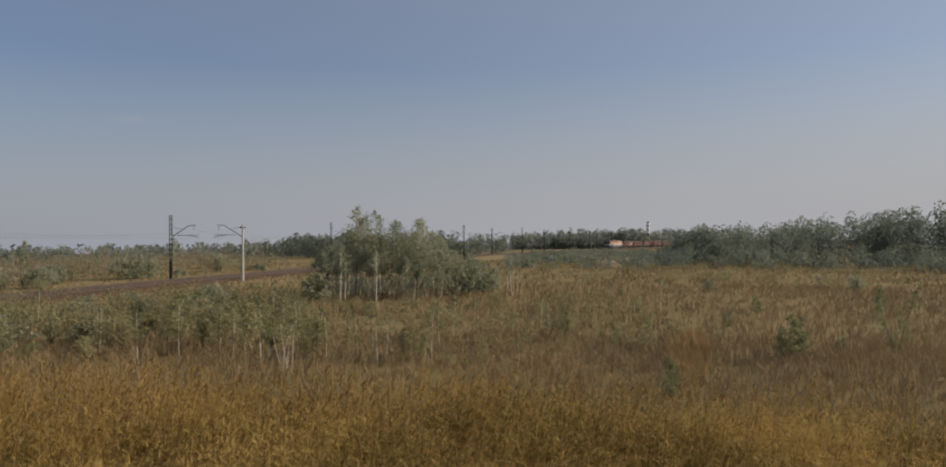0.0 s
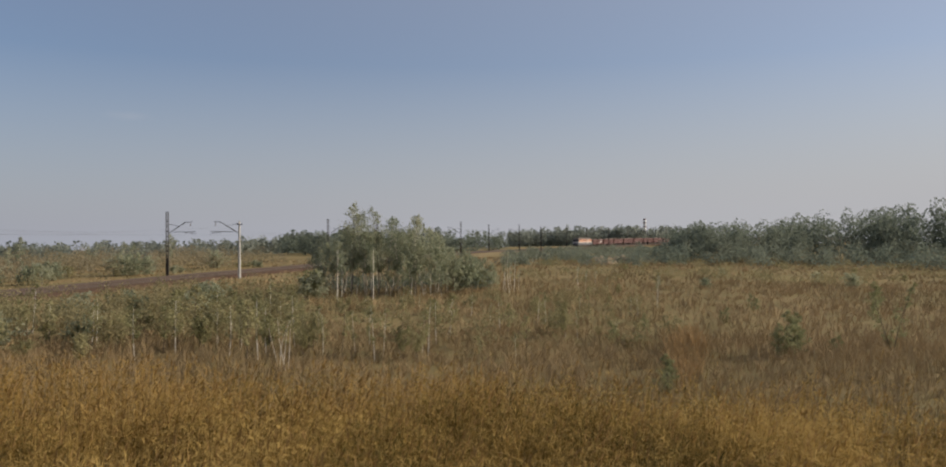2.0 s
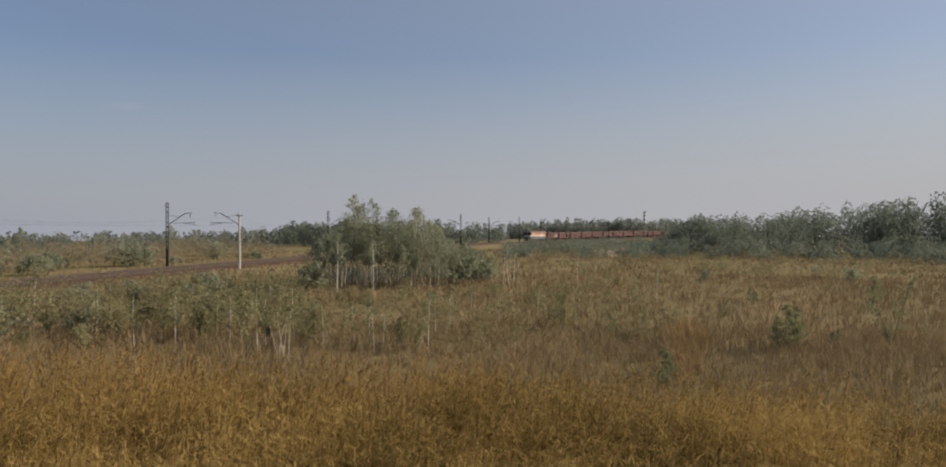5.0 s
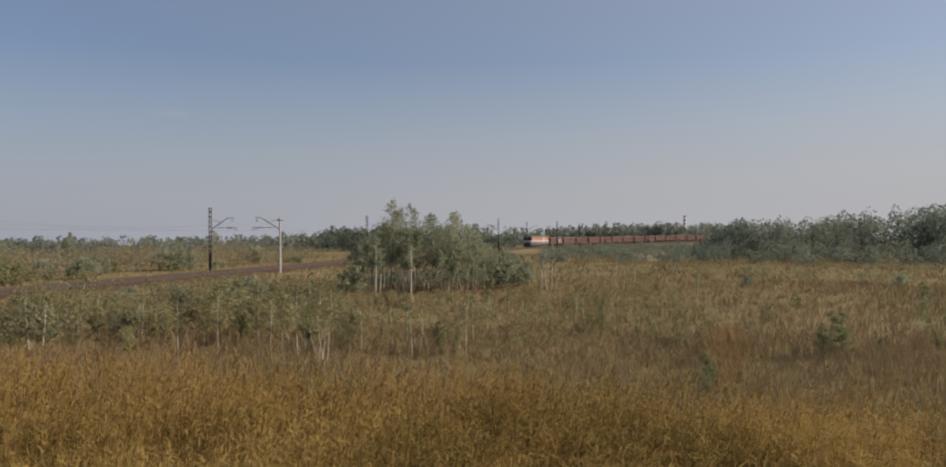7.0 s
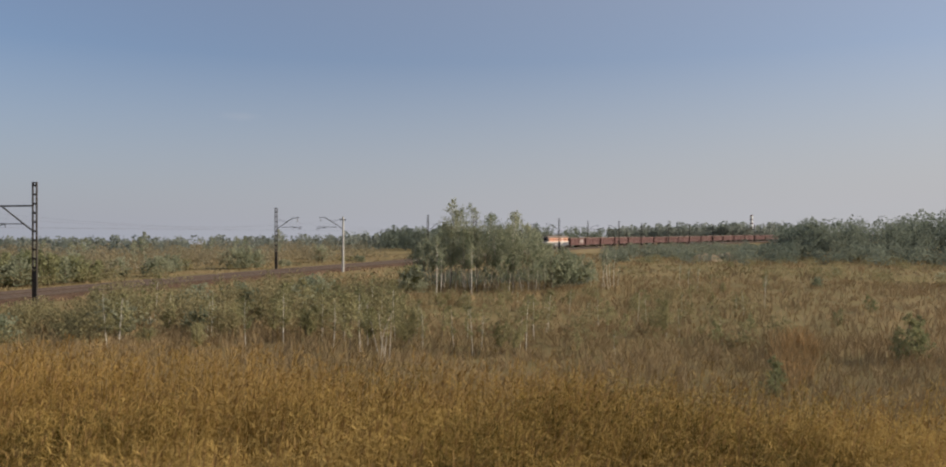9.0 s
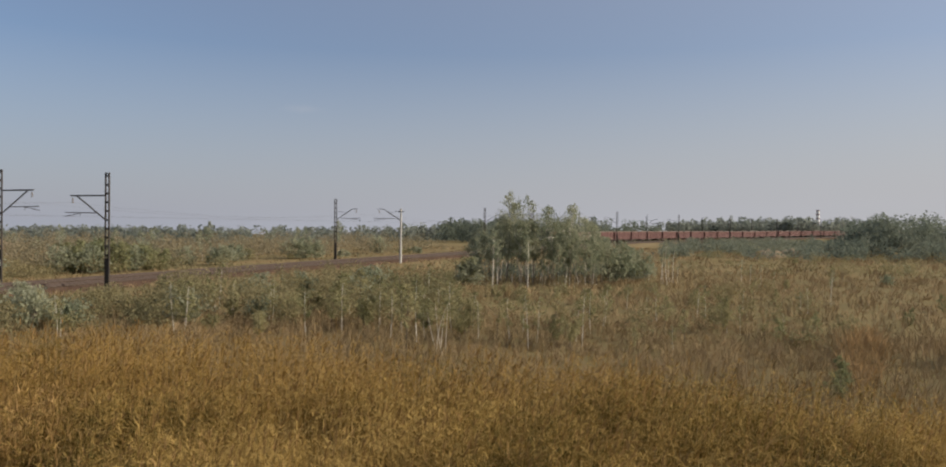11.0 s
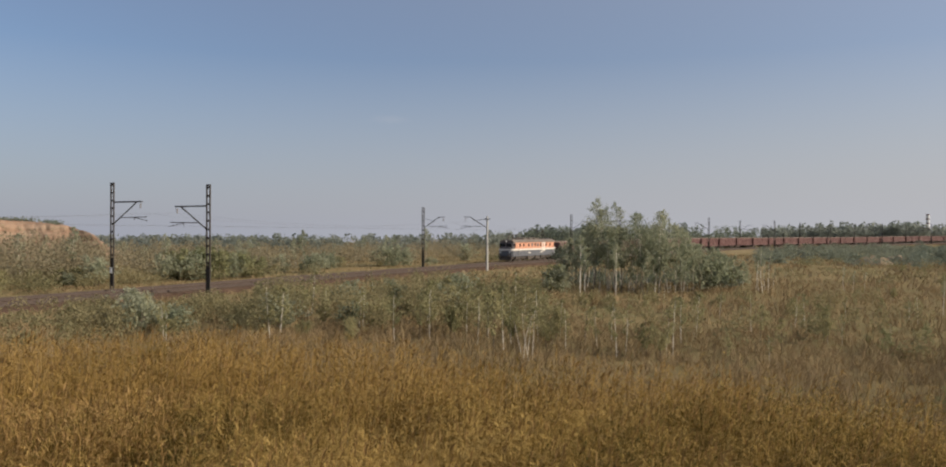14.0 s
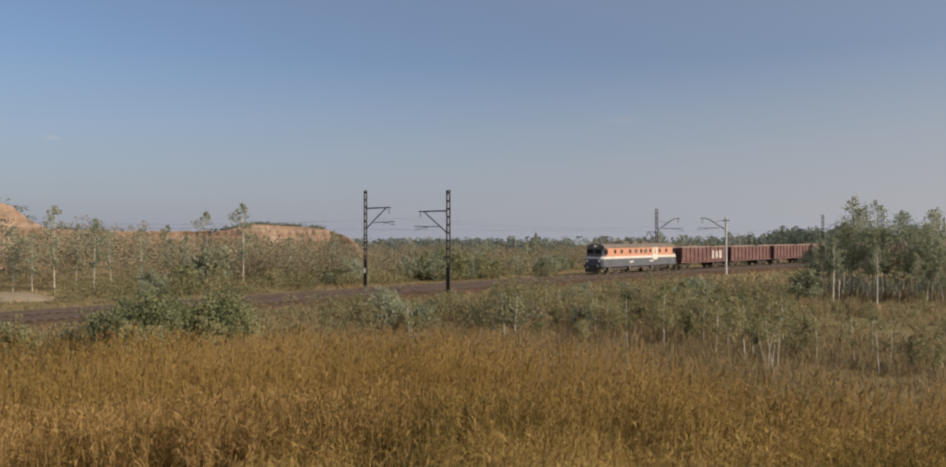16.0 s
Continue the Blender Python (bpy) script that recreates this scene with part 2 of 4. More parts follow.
# ---- mesh helpers ----
def mesh_of(name, verts, faces, material, smooth=False):
    """A mesh from arrays of vertices and of faces with equally many corners."""
    v, f = np.asarray(verts, np.float32), np.asarray(faces, np.int32)
    me = bpy.data.meshes.new(name)
    k = f.shape[1]
    me.vertices.add(len(v))
    me.vertices.foreach_set("co", v.ravel())
    me.loops.add(f.size)
    me.loops.foreach_set("vertex_index", f.ravel())
    me.polygons.add(len(f))
    me.polygons.foreach_set("loop_start", np.arange(0, f.size, k, dtype=np.int32))
    if smooth:
        me.polygons.foreach_set("use_smooth", np.ones(len(f), bool))
    me.update(calc_edges=True)
    me.materials.append(material)
    return me


def part(name, bm, material, parent=None, label=""):
    """A bmesh as one mesh object under its thing."""
    me = bpy.data.meshes.new(name)
    bmesh.ops.recalc_face_normals(bm, faces=bm.faces)
    bm.to_mesh(me)
    bm.free()
    me.materials.append(material)
    ob = new(name, me)
    ob.parent = parent
    return tagged(ob, label)


def box(bm, x0, x1, y0, y1, z0, z1, bevel=0.0):
    g = bmesh.ops.create_cube(bm, size=1.0, matrix=Matrix.Translation(((x0 + x1) / 2, (y0 + y1) / 2, (z0 + z1) / 2)) @ Matrix.Diagonal((x1 - x0, y1 - y0, z1 - z0, 1)))
    if bevel:
        edges = list({e for v in g["verts"] for e in v.link_edges})
        bmesh.ops.bevel(bm, geom=edges, offset=bevel, segments=2, affect='EDGES', profile=0.5)
    return bm


def rod(bm, p, q, r0, r1=None, sides=6):
    p, q = Vector(p), Vector(q)
    d = q - p
    m = Matrix.Translation((p + q) / 2) @ d.to_track_quat("Z", "Y").to_matrix().to_4x4()
    bmesh.ops.create_cone(bm, cap_ends=True, segments=sides, radius1=r0, radius2=r0 if r1 is None else r1, depth=d.length, matrix=m)
    return bm


def at_az(az, d, z=0.0):
    """A place by its bearing left of straight ahead, in degrees, and its distance."""
    return Vector((-d * math.sin(radians(az)), d * math.cos(radians(az)), z))


# ---- the railway line: a wide right-hand bend ----
SS = np.arange(-160.0, 900.0, 1.0)
PSI = np.radians(8.2 + 0.0675 * SS)
LX = np.concatenate([[0], np.cumsum((np.sin(PSI[1:]) + np.sin(PSI[:-1])) / 2)])
LY = np.concatenate([[0], np.cumsum((np.cos(PSI[1:]) + np.cos(PSI[:-1])) / 2)])
LX, LY = LX - LX[160] - 47.8, LY - LY[160] + 55.8


def bed_rise(s):
    """Height of the rails along the line."""
    u, w = np.clip((np.asarray(s) - 70) / 120, 0, 1), np.clip((np.asarray(s) - 290) / 120, 0, 1)
    return -0.08 + 0.5 * u * u * (3 - 2 * u) + 0.5 * w * w * (3 - 2 * w)


def rail_z(s):
    return float(bed_rise(s))


def line_at(s, off=0.0, up=0.0):
    """A place on the line, s metres along it, off metres to the side of the field."""
    x, y, h = np.interp(s, SS, LX), np.interp(s, SS, LY), np.interp(s, SS, PSI)
    return Vector((x + off * math.cos(h), y - off * math.sin(h), rail_z(s) + up))


def line_gap(x, y):
    """Distance of places from the line, and how far along it they lie; positive on the side of the field."""
    x, y = np.atleast_1d(x), np.atleast_1d(y)
    gap, along = np.zeros(len(x)), np.zeros(len(x))
    for i in range(0, len(x), 4000):
        dx, dy = x[i:i + 4000, None] - LX[None, ::4], y[i:i + 4000, None] - LY[None, ::4]
        k = np.argmin(dx * dx + dy * dy, axis=1)
        r = np.arange(len(k))
        h = PSI[::4][k]
        gap[i:i + 4000] = dx[r, k] * np.cos(h) - dy[r, k] * np.sin(h)
        along[i:i + 4000] = SS[::4][k]
    return gap, along


def ground_z(x, y):
    """Height of the ground: a flat bog, a low bank under the line, lower land beyond it."""
    x, y = np.atleast_1d(np.asarray(x, float)), np.atleast_1d(np.asarray(y, float))
    gap, along = line_gap(x, y)
    rz = bed_rise(along)
    near = np.clip((16 - np.abs(gap)) / 10, 0, 1)
    near = near * near * (3 - 2 * near)
    base = -0.6 + 0.10 * np.sin(x * 0.21 + 1.3) * np.sin(y * 0.17) + 0.06 * np.sin(x * 0.7) * np.sin(y * 0.9)
    low = np.clip((-gap - 60) / 160, 0, 1)
    base = base - 4.0 * low * low * (3 - 2 * low) - 0.012 * np.maximum(0, np.hypot(x, y) - 480)
    return base * (1 - near) + (rz - 0.52) * near


def z_at(x, y):
    return float(ground_z(x, y)[0])


# ---- ground: one sheet to the horizon ----
radii = np.concatenate([[0.0], np.geomspace(0.3, 4600, 110)])
turns = np.linspace(0, 2 * math.pi, 361)[:-1]
rr, tt = np.meshgrid(radii[1:], turns, indexing="ij")
gx, gy = (rr * np.cos(tt)).ravel(), (rr * np.sin(tt)).ravel()
gv = np.concatenate([np.stack([gx, gy, ground_z(gx, gy)], 1), [[0, 0, z_at(0, 0)]]])
ri, ti = np.meshgrid(np.arange(109), np.arange(360), indexing="ij")
tj = (ti + 1) % 360
gf = np.stack([ri * 360 + ti, (ri + 1) * 360 + ti, (ri + 1) * 360 + tj, ri * 360 + tj], -1).reshape(-1, 4)
hub = np.arange(0, 360, 2)
gf = np.concatenate([gf, np.stack([np.full(180, len(gv) - 1), hub, hub + 1, (hub + 2) % 360], 1)])
ground = new("ground", mesh_of("ground", gv, gf, M_GROUND, True))
tagged(ground, "flat boggy ground under dry reeds and sedge", "ground", kind="structure")


# ---- track ----
def sweep(name, section, s0, s1, step, material, closed=True, smooth=False):
    """A section of (off, up) corners drawn along the line."""
    ss = np.arange(s0, s1 + 0.01, step)
    v, f, k = [], [], len(section)
    for s in ss:
        v += [line_at(s, o, u) for o, u in section]
    for i in range(len(ss) - 1):
        for j in range(k if closed else k - 1):
            a, b = i * k + j, i * k + (j + 1) % k
            f.append((a, b, b + k, a + k))
    return new(name, mesh_of(name, v, f, material, smooth))


bed = sweep("railway_bed", [(-5.4, -0.62), (-4.1, -0.2), (-0.6, -0.16), (0.6, -0.16), (4.1, -0.2), (5.4, -0.62)], -150, 880, 2, M_BALLAST, closed=False)
tagged(bed, "reddish brown ballast bed of a double-track railway", "railway bed", kind="structure")
for track in (-2.0, 2.0):
    for side in (-0.75, 0.75):
        o = track + side
        rail = sweep("rail", [(o - 0.07, -0.15), (o - 0.02, -0.13), (o - 0.035, -0.02), (o - 0.03, 0.0), (o + 0.03, 0.0), (o + 0.035, -0.02), (o + 0.02, -0.13), (o + 0.07, -0.15)], -150, 880, 2, M_RAIL)
        tagged(rail, "rusty steel rail on dark sleepers", "rail", "rails of the double track", "structure")
cv, cf = [], []
for track in (-2.0, 2.0):
    for s in np.arange(-60, 140, 0.62):
        p, h = line_at(s, track, -0.155), np.interp(s, SS, PSI)
        across, along = Vector((math.cos(h), -math.sin(h), 0)), Vector((math.sin(h), math.cos(h), 0))
        k = len(cv)
        for z in (-0.05, 0.035):
            for u, w in ((-1.3, -0.13), (1.3, -0.13), (1.3, 0.13), (-1.3, 0.13)):
                cv.append(p + across * u + along * w + Vector((0, 0, z)))
        cf += [(k + 4, k + 5, k + 6, k + 7), (k, k + 1, k + 5, k + 4), (k + 1, k + 2, k + 6, k + 5), (k + 2, k + 3, k + 7, k + 6), (k + 3, k, k + 4, k + 7)]
tagged(new("sleepers", mesh_of("sleepers", cv, cf, M_SLEEPER)), "dark weathered sleepers under the rails", "sleepers", kind="stuff")


# ---- overhead line masts ----
def lattice_mast(name, height, arm_dir, style, label):
    """Two steel legs joined by battens; the arm reaches along +x * arm_dir."""
    root = new(name)
    w = 0.185
    for sx in (-w, w):
        bm = bmesh.new()
        box(bm, sx - 0.045, sx + 0.045, -0.055, 0.055, -0.9, height)
        part("leg", bm, M_MAST, root)
    z = 0.5
    while z < height:
        bm = bmesh.new()
        box(bm, -w + 0.04, w - 0.04, -0.05, 0.05, z - 0.08, z + 0.08)
        part("batten", bm, M_MAST, root)
        z += 0.72
    bm = bmesh.new()
    box(bm, -w - 0.05, w + 0.05, -0.065, 0.065, height - 0.05, height + 0.05)
    part("cap", bm, M_MAST, root)
    bm = bmesh.new()
    box(bm, -w + 0.042, w - 0.042, -0.03, 0.03, -0.2, 2.4)
    part("web_plate", bm, M_MAST, root)
    bm = bmesh.new()
    box(bm, -0.45, 0.45, -0.4, 0.4, -1.3, -0.62, 0.05)
    part("foundation", bm, M_CONCRETE, root, "weathered concrete foundation")
    arms(root, arm_dir, style, w)
    return tagged(root, label, "catenary mast", "masts along the railway")


def arms(root, d, style, w):
    bm = bmesh.new()
    if style == "frame":
        box(bm, min(d * w, d * 3.9), max(d * w, d * 3.9), -0.06, 0.06, 7.48, 7.6)
        rod(bm, (d * 3.2, 0, 7.5), (d * w, 0, 5.55), 0.06, sides=5)
    else:
        rod(bm, (d * w, 0, 5.9), (d * 2.9, 0, 7.5), 0.06, sides=5)
        rod(bm, (d * 2.85, 0, 7.5), (d * 4.0, 0, 7.55), 0.05, sides=5)
        rod(bm, (d * w, 0, 7.3), (d * 1.9, 0, 6.95), 0.025, sides=5)
    part("bracket", bm, M_MAST, root)
    bm = bmesh.new()
    rod(bm, (d * 1.0, 0, 6.1), (d * 4.5, 0, 6.15), 0.04, sides=5)
    rod(bm, (d * 2.9, 0, 6.1), (d * 4.6, 0, 5.8), 0.03, sides=5)
    rod(bm, (d * 2.9, 0, 6.12), (d * 2.9, 0, 5.85), 0.03, sides=5)
    part("steady_arm", bm, M_MAST, root)
    bm = bmesh.new()
    for z in (7.3, 7.15, 7.0):
        rod(bm, (d * 3.7, 0, z - 0.05), (d * 3.7, 0, z + 0.05), 0.09, 0.06, sides=8)
    part("insulator", bm, M_ROOF, root, "brown ribbed insulator")


def concrete_mast(name, height, arm_dir, label):
    root = new(name)
    rod_bm = rod(bmesh.new(), (0, 0, -0.9), (0, 0, height), 0.19, 0.13, 10)
    part("pole", rod_bm, M_CONCRETE, root, "pale concrete pole")
    bm = bmesh.new()
    box(bm, -0.5, 0.5, -0.05, 0.05, height - 0.5, height - 0.38)
    part("crossbar", bm, M_MAST, root)
    arms(root, arm_dir, "tube", 0.15)
    return tagged(root, label, "catenary mast", "masts along the railway")


def stand_mast(ob, s, off):
    p, h = line_at(s, off), np.interp(s, SS, PSI)
    ob.matrix_basis = pose(p.x, p.y, p.z - 0.05, 0, 0, -math.degrees(h))
    return ob


mast_far = stand_mast(lattice_mast("lattice_mast", 9.3, 1, "frame", "dark steel lattice mast with a straight bracket"), 0, -5.7)
mast_near = stand_mast(lattice_mast("lattice_mast", 9.35, -1, "frame", "dark steel lattice mast with a straight bracket"), 0, 6.25)
mast_near.location.z -= 0.2
mast_far.location.z += 0.3
mast_a = stand_mast(lattice_mast("lattice_mast", 9.0, 1, "tube", "dark steel lattice mast with a slanting bracket"), 54.2, -5.7)
mast_b = stand_mast(concrete_mast("concrete_mast", 7.6, -1, "pale concrete mast with a slanting bracket"), 54.2, 5.7)
plate = box(bmesh.new(), -0.17, 0.17, -0.15, -0.12, 1.0, 1.5, 0.01)
part("number_plate", plate, M_PLATE, mast_far, "white plate on the mast")
MAST_AT = [-54.0, 0.0, 54.2, 109.5, 166.5, 221.5, 276.0, 331.0, 386.0, 441.0]
for s in MAST_AT:
    if s in (0.0, 54.2):
        continue
    for proto, off in ((mast_a, -5.7), (mast_near if s < 150 else mast_a, 5.7)):
        m = stand_mast(copy_thing(proto, Matrix()), s, off)
        if proto is mast_a and off > 0:
            m.matrix_basis = m.matrix_basis @ pose(0, 0, 0, 0, 0, 180)


# ---- overhead wires ----
def wire(name, points, r, label):
    c = bpy.data.curves.new(name, 'CURVE')
    c.dimensions = '3D'
    c.bevel_depth, c.bevel_resolution = r, 0
    sp = c.splines.new('POLY')
    sp.points.add(len(points) - 1)
    for q, p in zip(sp.points, points):
        q.co = (*p, 1)
    c.materials.append(M_WIRE)
    return tagged(new(name, c), label, "overhead wire", "overhead wires", "structure")


for track in (-2.0, 2.0):
    top, low = [], []
    for i in range(len(MAST_AT) - 1):
        for u in np.arange(0, 1, 0.1):
            s = MAST_AT[i] + u * (MAST_AT[i + 1] - MAST_AT[i])
            top.append(line_at(s, track, 6.75 - 0.9 * 4 * u * (1 - u)))
            low.append(line_at(s, track, 5.6))
    wire("messenger_wire", top, 0.005, "thin sagging messenger wire over the track")
    wire("contact_wire", low, 0.005, "thin level contact wire over the track")


# ---- train ----
LOCO_LENGTH, WAGON_PITCH, WAGONS = 18.9, 14.04, 28


def bogie(parent, x, wheel_x, radius):
    """A truck under a vehicle; the vehicle runs along -x."""
    bm = bmesh.new()
    reach = max(wheel_x) + radius + 0.15
    for sy in (-1, 1):
        box(bm, x - reach, x + reach, sy * 0.95 - 0.07, sy * 0.95 + 0.07, radius + 0.02, radius + 0.28, 0.03)
        for w in wheel_x:
            box(bm, x + w - 0.16, x + w + 0.16, sy * 0.98 - 0.12, sy * 0.98 + 0.12, radius - 0.17, radius + 0.17, 0.03)
    box(bm, x - 0.3, x + 0.3, -1.0, 1.0, radius + 0.05, radius + 0.45)
    truck = part("bogie", bm, M_BLACK, parent)
    for w in wheel_x:
        bm = bmesh.new()
        for sy in (-0.75, 0.75):
            rod(bm, (0, sy - 0.065, 0), (0, sy + 0.065, 0), radius, sides=20)
            for k in range(3):
                a = math.pi * k / 3
                rod(bm, (-0.8 * radius * math.cos(a), sy * 1.12, -0.8 * radius * math.sin(a)), (0.8 * radius * math.cos(a), sy * 1.12, 0.8 * radius * math.sin(a)), 0.035, sides=4)
        rod(bm, (0, -0.75, 0), (0, 0.75, 0), 0.09, sides=8)
        part("wheelset", bm, M_BLACK, truck).location = (x + w, 0, radius)
    return truck


def buffers(parent, x, d):
    for sy in (-0.87, 0.87):
        bm = bmesh.new()
        rod(bm, (x, sy, 1.05), (x + d * 0.5, sy, 1.05), 0.09, sides=8)
        rod(bm, (x + d * 0.5, sy, 1.05), (x + d * 0.58, sy, 1.05), 0.24, sides=12)
        part("buffer", bm, M_BLACK, parent)


def hull(sections):
    """Rings of (x, [(y, z)...]) joined into a closed body."""
    bm = bmesh.new()
    rings = [[bm.verts.new((x + dx, y, z)) for dx, y, z in ring] for x, ring in sections]
    for a, b in zip(rings, rings[1:]):
        for i in range(len(a)):
            j = (i + 1) % len(a)
            bm.faces.new((a[i], a[j], b[j], b[i]))
    bm.faces.new(rings[0])
    bm.faces.new(rings[-1])
    return bm


def slab(z0, z1, half, ends, nose):
    """A band of the body between two heights; ends slope in by nose(z) metres."""
    x = ends
    return hull([(-x, [(nose(z0), -half + 0.28, z0), (nose(z1), -half + 0.28, z1), (nose(z1), half - 0.28, z1), (nose(z0), half - 0.28, z0)]),
                 (-x + 0.30, [(nose(z0), -half, z0), (nose(z1), -half, z1), (nose(z1), half, z1), (nose(z0), half, z0)]),
                 (x - 0.30, [(-nose(z0), -half, z0), (-nose(z1), -half, z1), (-nose(z1), half, z1), (-nose(z0), half, z0)]),
                 (x, [(-nose(z0), -half + 0.28, z0), (-nose(z1), -half + 0.28, z1), (-nose(z1), half - 0.28, z1), (-nose(z0), half - 0.28, z0)])])


def make_loco():
    """A six-axle electric locomotive; x runs from the front (-) to the rear, +y is its side away from the field."""
    root = new("electric_locomotive")
    e = LOCO_LENGTH / 2 - 0.6
    nose = lambda z: 0.0 if z < 2.0 else (z - 2.0) * 0.30
    part("lower_body", slab(0.92, 1.97, 1.47, e, nose), M_BLUE, root, "dark blue-grey lower body side")
    part("white_band", slab(1.97, 2.27, 1.485, e, nose), M_CREAM, root, "cream white waist band")
    bm = box(bmesh.new(), -e + 0.9, e - 0.9, -1.47, 1.47, 2.27, 3.40)
    part("upper_body", bm, M_ORANGE, root, "orange upper body side")
    for d in (-1, 1):
        rings = []
        for back, wide in ((0.9, 1.468), (0.45, 1.45), (0.22, 1.34), (0.08, 1.12), (0.0, 0.80)):
            rings.append((d * (e - back), [(-d * nose(2.27), -wide, 2.27), (-d * nose(3.40), -wide * 0.96, 3.40), (-d * nose(3.40), wide * 0.96, 3.40), (-d * nose(2.27), wide, 2.27)]))
        rings[0] = (rings[0][0], [(0, -1.468, 2.27), (0, -1.468, 3.40), (0, 1.468, 3.40), (0, 1.468, 2.27)])
        bm = hull(rings)
        # grey instead of orange: shade of the rounded front, put into the colour
        part("cab", bm, M_CAB, root, "driver's cab, greyed for the shade on its end")
    bm = hull([(-e + 0.30, [(0.1, -1.46, 3.40), (0.14, -1.36, 3.64), (0.35, -0.75, 3.92), (0.35, 0.75, 3.92), (0.14, 1.36, 3.64), (0.1, 1.46, 3.40)]),
               (e - 0.30, [(-0.1, -1.46, 3.40), (-0.14, -1.36, 3.64), (-0.35, -0.75, 3.92), (-0.35, 0.75, 3.92), (-0.14, 1.36, 3.64), (-0.1, 1.46, 3.40)])])
    part("roof", bm, M_ROOF, root, "dusty grey roof")
    bm = bmesh.new()
    box(bm, -e + 0.5, e - 0.5, -1.1, 1.1, 0.50, 0.93, 0.04)
    part("underframe", bm, M_BLACK, root)
    for x in (-1.6, 1.4):
        bm = bmesh.new()
        box(bm, x - 0.8, x + 0.8, -1.25, 1.25, 0.30, 0.62, 0.05)
        part("equipment_box", bm, M_BLACK, root)
    for x in (-e - 0.02, e + 0.02):
        d = -1 if x < 0 else 1
        bm = bmesh.new()
        box(bm, x - 0.10, x + 0.10, -1.25, 1.25, 0.22, 0.80, 0.03)
        part("snow_plough", bm, M_BLACK, root)
        buffers(root, x, d)
        for sy in (-0.62, 0.62):
            bm = bmesh.new()
            k = x - d * nose(2.86) + d * 0.01
            box(bm, k - 0.03, k + 0.03, sy - 0.52, sy + 0.52, 2.50, 3.22, 0.02)
            part("cab_window", bm, M_GLASS, root, "dark cab windscreen")
        for sy in (-0.95, 0.95):
            bm = rod(bmesh.new(), (x - d * 0.04, sy, 1.72), (x + d * 0.03, sy, 1.72), 0.15, sides=14)
            part("headlight", bm, M_LAMP, root, "round white headlight")
        bm = rod(bmesh.new(), (x - d * 0.42, 0, 3.62), (x - d * 0.25, 0, 3.62), 0.13, sides=12)
        part("headlight", bm, M_LAMP, root, "round white headlight")
    for sy in (-1, 1):
        y0, y1 = sorted((sy * 1.46, sy * 1.482))
        for x in (-6.1, -4.65, -2.7, -0.15, 2.05, 4.4, 6.05):
            bm = box(bmesh.new(), x - 0.24, x + 0.24, y0, y1, 2.66, 3.16, 0.01)
            part("side_window", bm, M_GLASS, root, "small dark side window")
        for x in (-e + 0.85, e - 0.85):
            bm = box(bmesh.new(), x - 0.30, x + 0.30, y0, y1, 2.56, 3.22, 0.01)
            part("cab_side_window", bm, M_GLASS, root)
        for x in (-1.35, 0.95):
            grille = part("grille", box(bmesh.new(), x - 0.36, x + 0.36, y0, y1, 2.62, 3.2, 0.01), M_ROOF, root, "slatted air grille")
            for k in range(4):
                q0, q1 = sorted((sy * 1.482, sy * 1.505))
                part("slat", box(bmesh.new(), x - 0.33, x + 0.33, q0, q1, 2.68 + 0.13 * k, 2.74 + 0.13 * k), M_CAB, grille)
        part("gutter", box(bmesh.new(), -e + 0.5, e - 0.5, min(sy * 1.46, sy * 1.52), max(sy * 1.46, sy * 1.52), 3.38, 3.44), M_ROOF, root)
        for x in (-2.4, 2.4):
            part("side_plate", box(bmesh.new(), x - 0.45, x + 0.45, y0, y1 + 0.004, 1.42, 1.60, 0.005), M_CREAM, root, "small pale plate on the lower side")
        for x in (-7.2, -2.65, 2.65, 7.2):
            part("step", box(bmesh.new(), x - 0.28, x + 0.28, min(sy * 1.2, sy * 1.42), max(sy * 1.2, sy * 1.42), 0.42, 0.92, 0.02), M_BLACK, root)
        for x in (-1.2, 1.0):
            part("air_tank", rod(bmesh.new(), (x - 0.75, sy * 1.1, 0.62), (x + 0.75, sy * 1.1, 0.62), 0.2, sides=12), M_BLACK, root)
        for x in (-e + 1.75, e - 1.75):
            bm = box(bmesh.new(), x - 0.30, x + 0.30, y0, y1 + 0.004, 1.02, 1.96, 0.008)
            part("door", bm, M_BLUE, root)
            bm = rod(bmesh.new(), (x + 0.42, sy * 1.54, 1.0), (x + 0.42, sy * 1.54, 2.3), 0.02, sides=5)
            part("handrail", bm, M_CREAM, root)
        bm = box(bmesh.new(), 2.6, 3.8, sy * 1.50 - 0.02, sy * 1.50 + 0.02, 1.70, 3.36, 0.01)
        part("emblem_panel", bm, M_CREAM, root, "pale emblem panel across the body side")
        bm = box(bmesh.new(), 2.95, 3.4, sy * 1.525 - 0.01, sy * 1.525 + 0.01, 2.45, 3.2, 0.005)
        part("emblem", bm, M_ORANGE, root)
    for x in (-4.9, 4.9):
        bogie(root, x, (-1.95, 0.0, 1.95), 0.62)
    for x in (-2.6, -0.4, 1.8):
        bm = box(bmesh.new(), x - 0.7, x + 0.7, -0.75, 0.75, 3.90, 4.12, 0.06)
        part("roof_box", bm, M_ROOF, root)
    for x in (-7.3, -4.2, -3.7, 3.0, 3.5, 6.4, 7.2):
        for y in (-0.55, 0.55):
            bm = rod(bmesh.new(), (x, y, 3.88), (x, y, 4.2), 0.07, 0.05, sides=8)
            part("insulator", bm, M_CAB, root)
    bm = bmesh.new()
    rod(bm, (-4.2, 0.55, 4.22), (3.5, 0.55, 4.22), 0.035, sides=6)
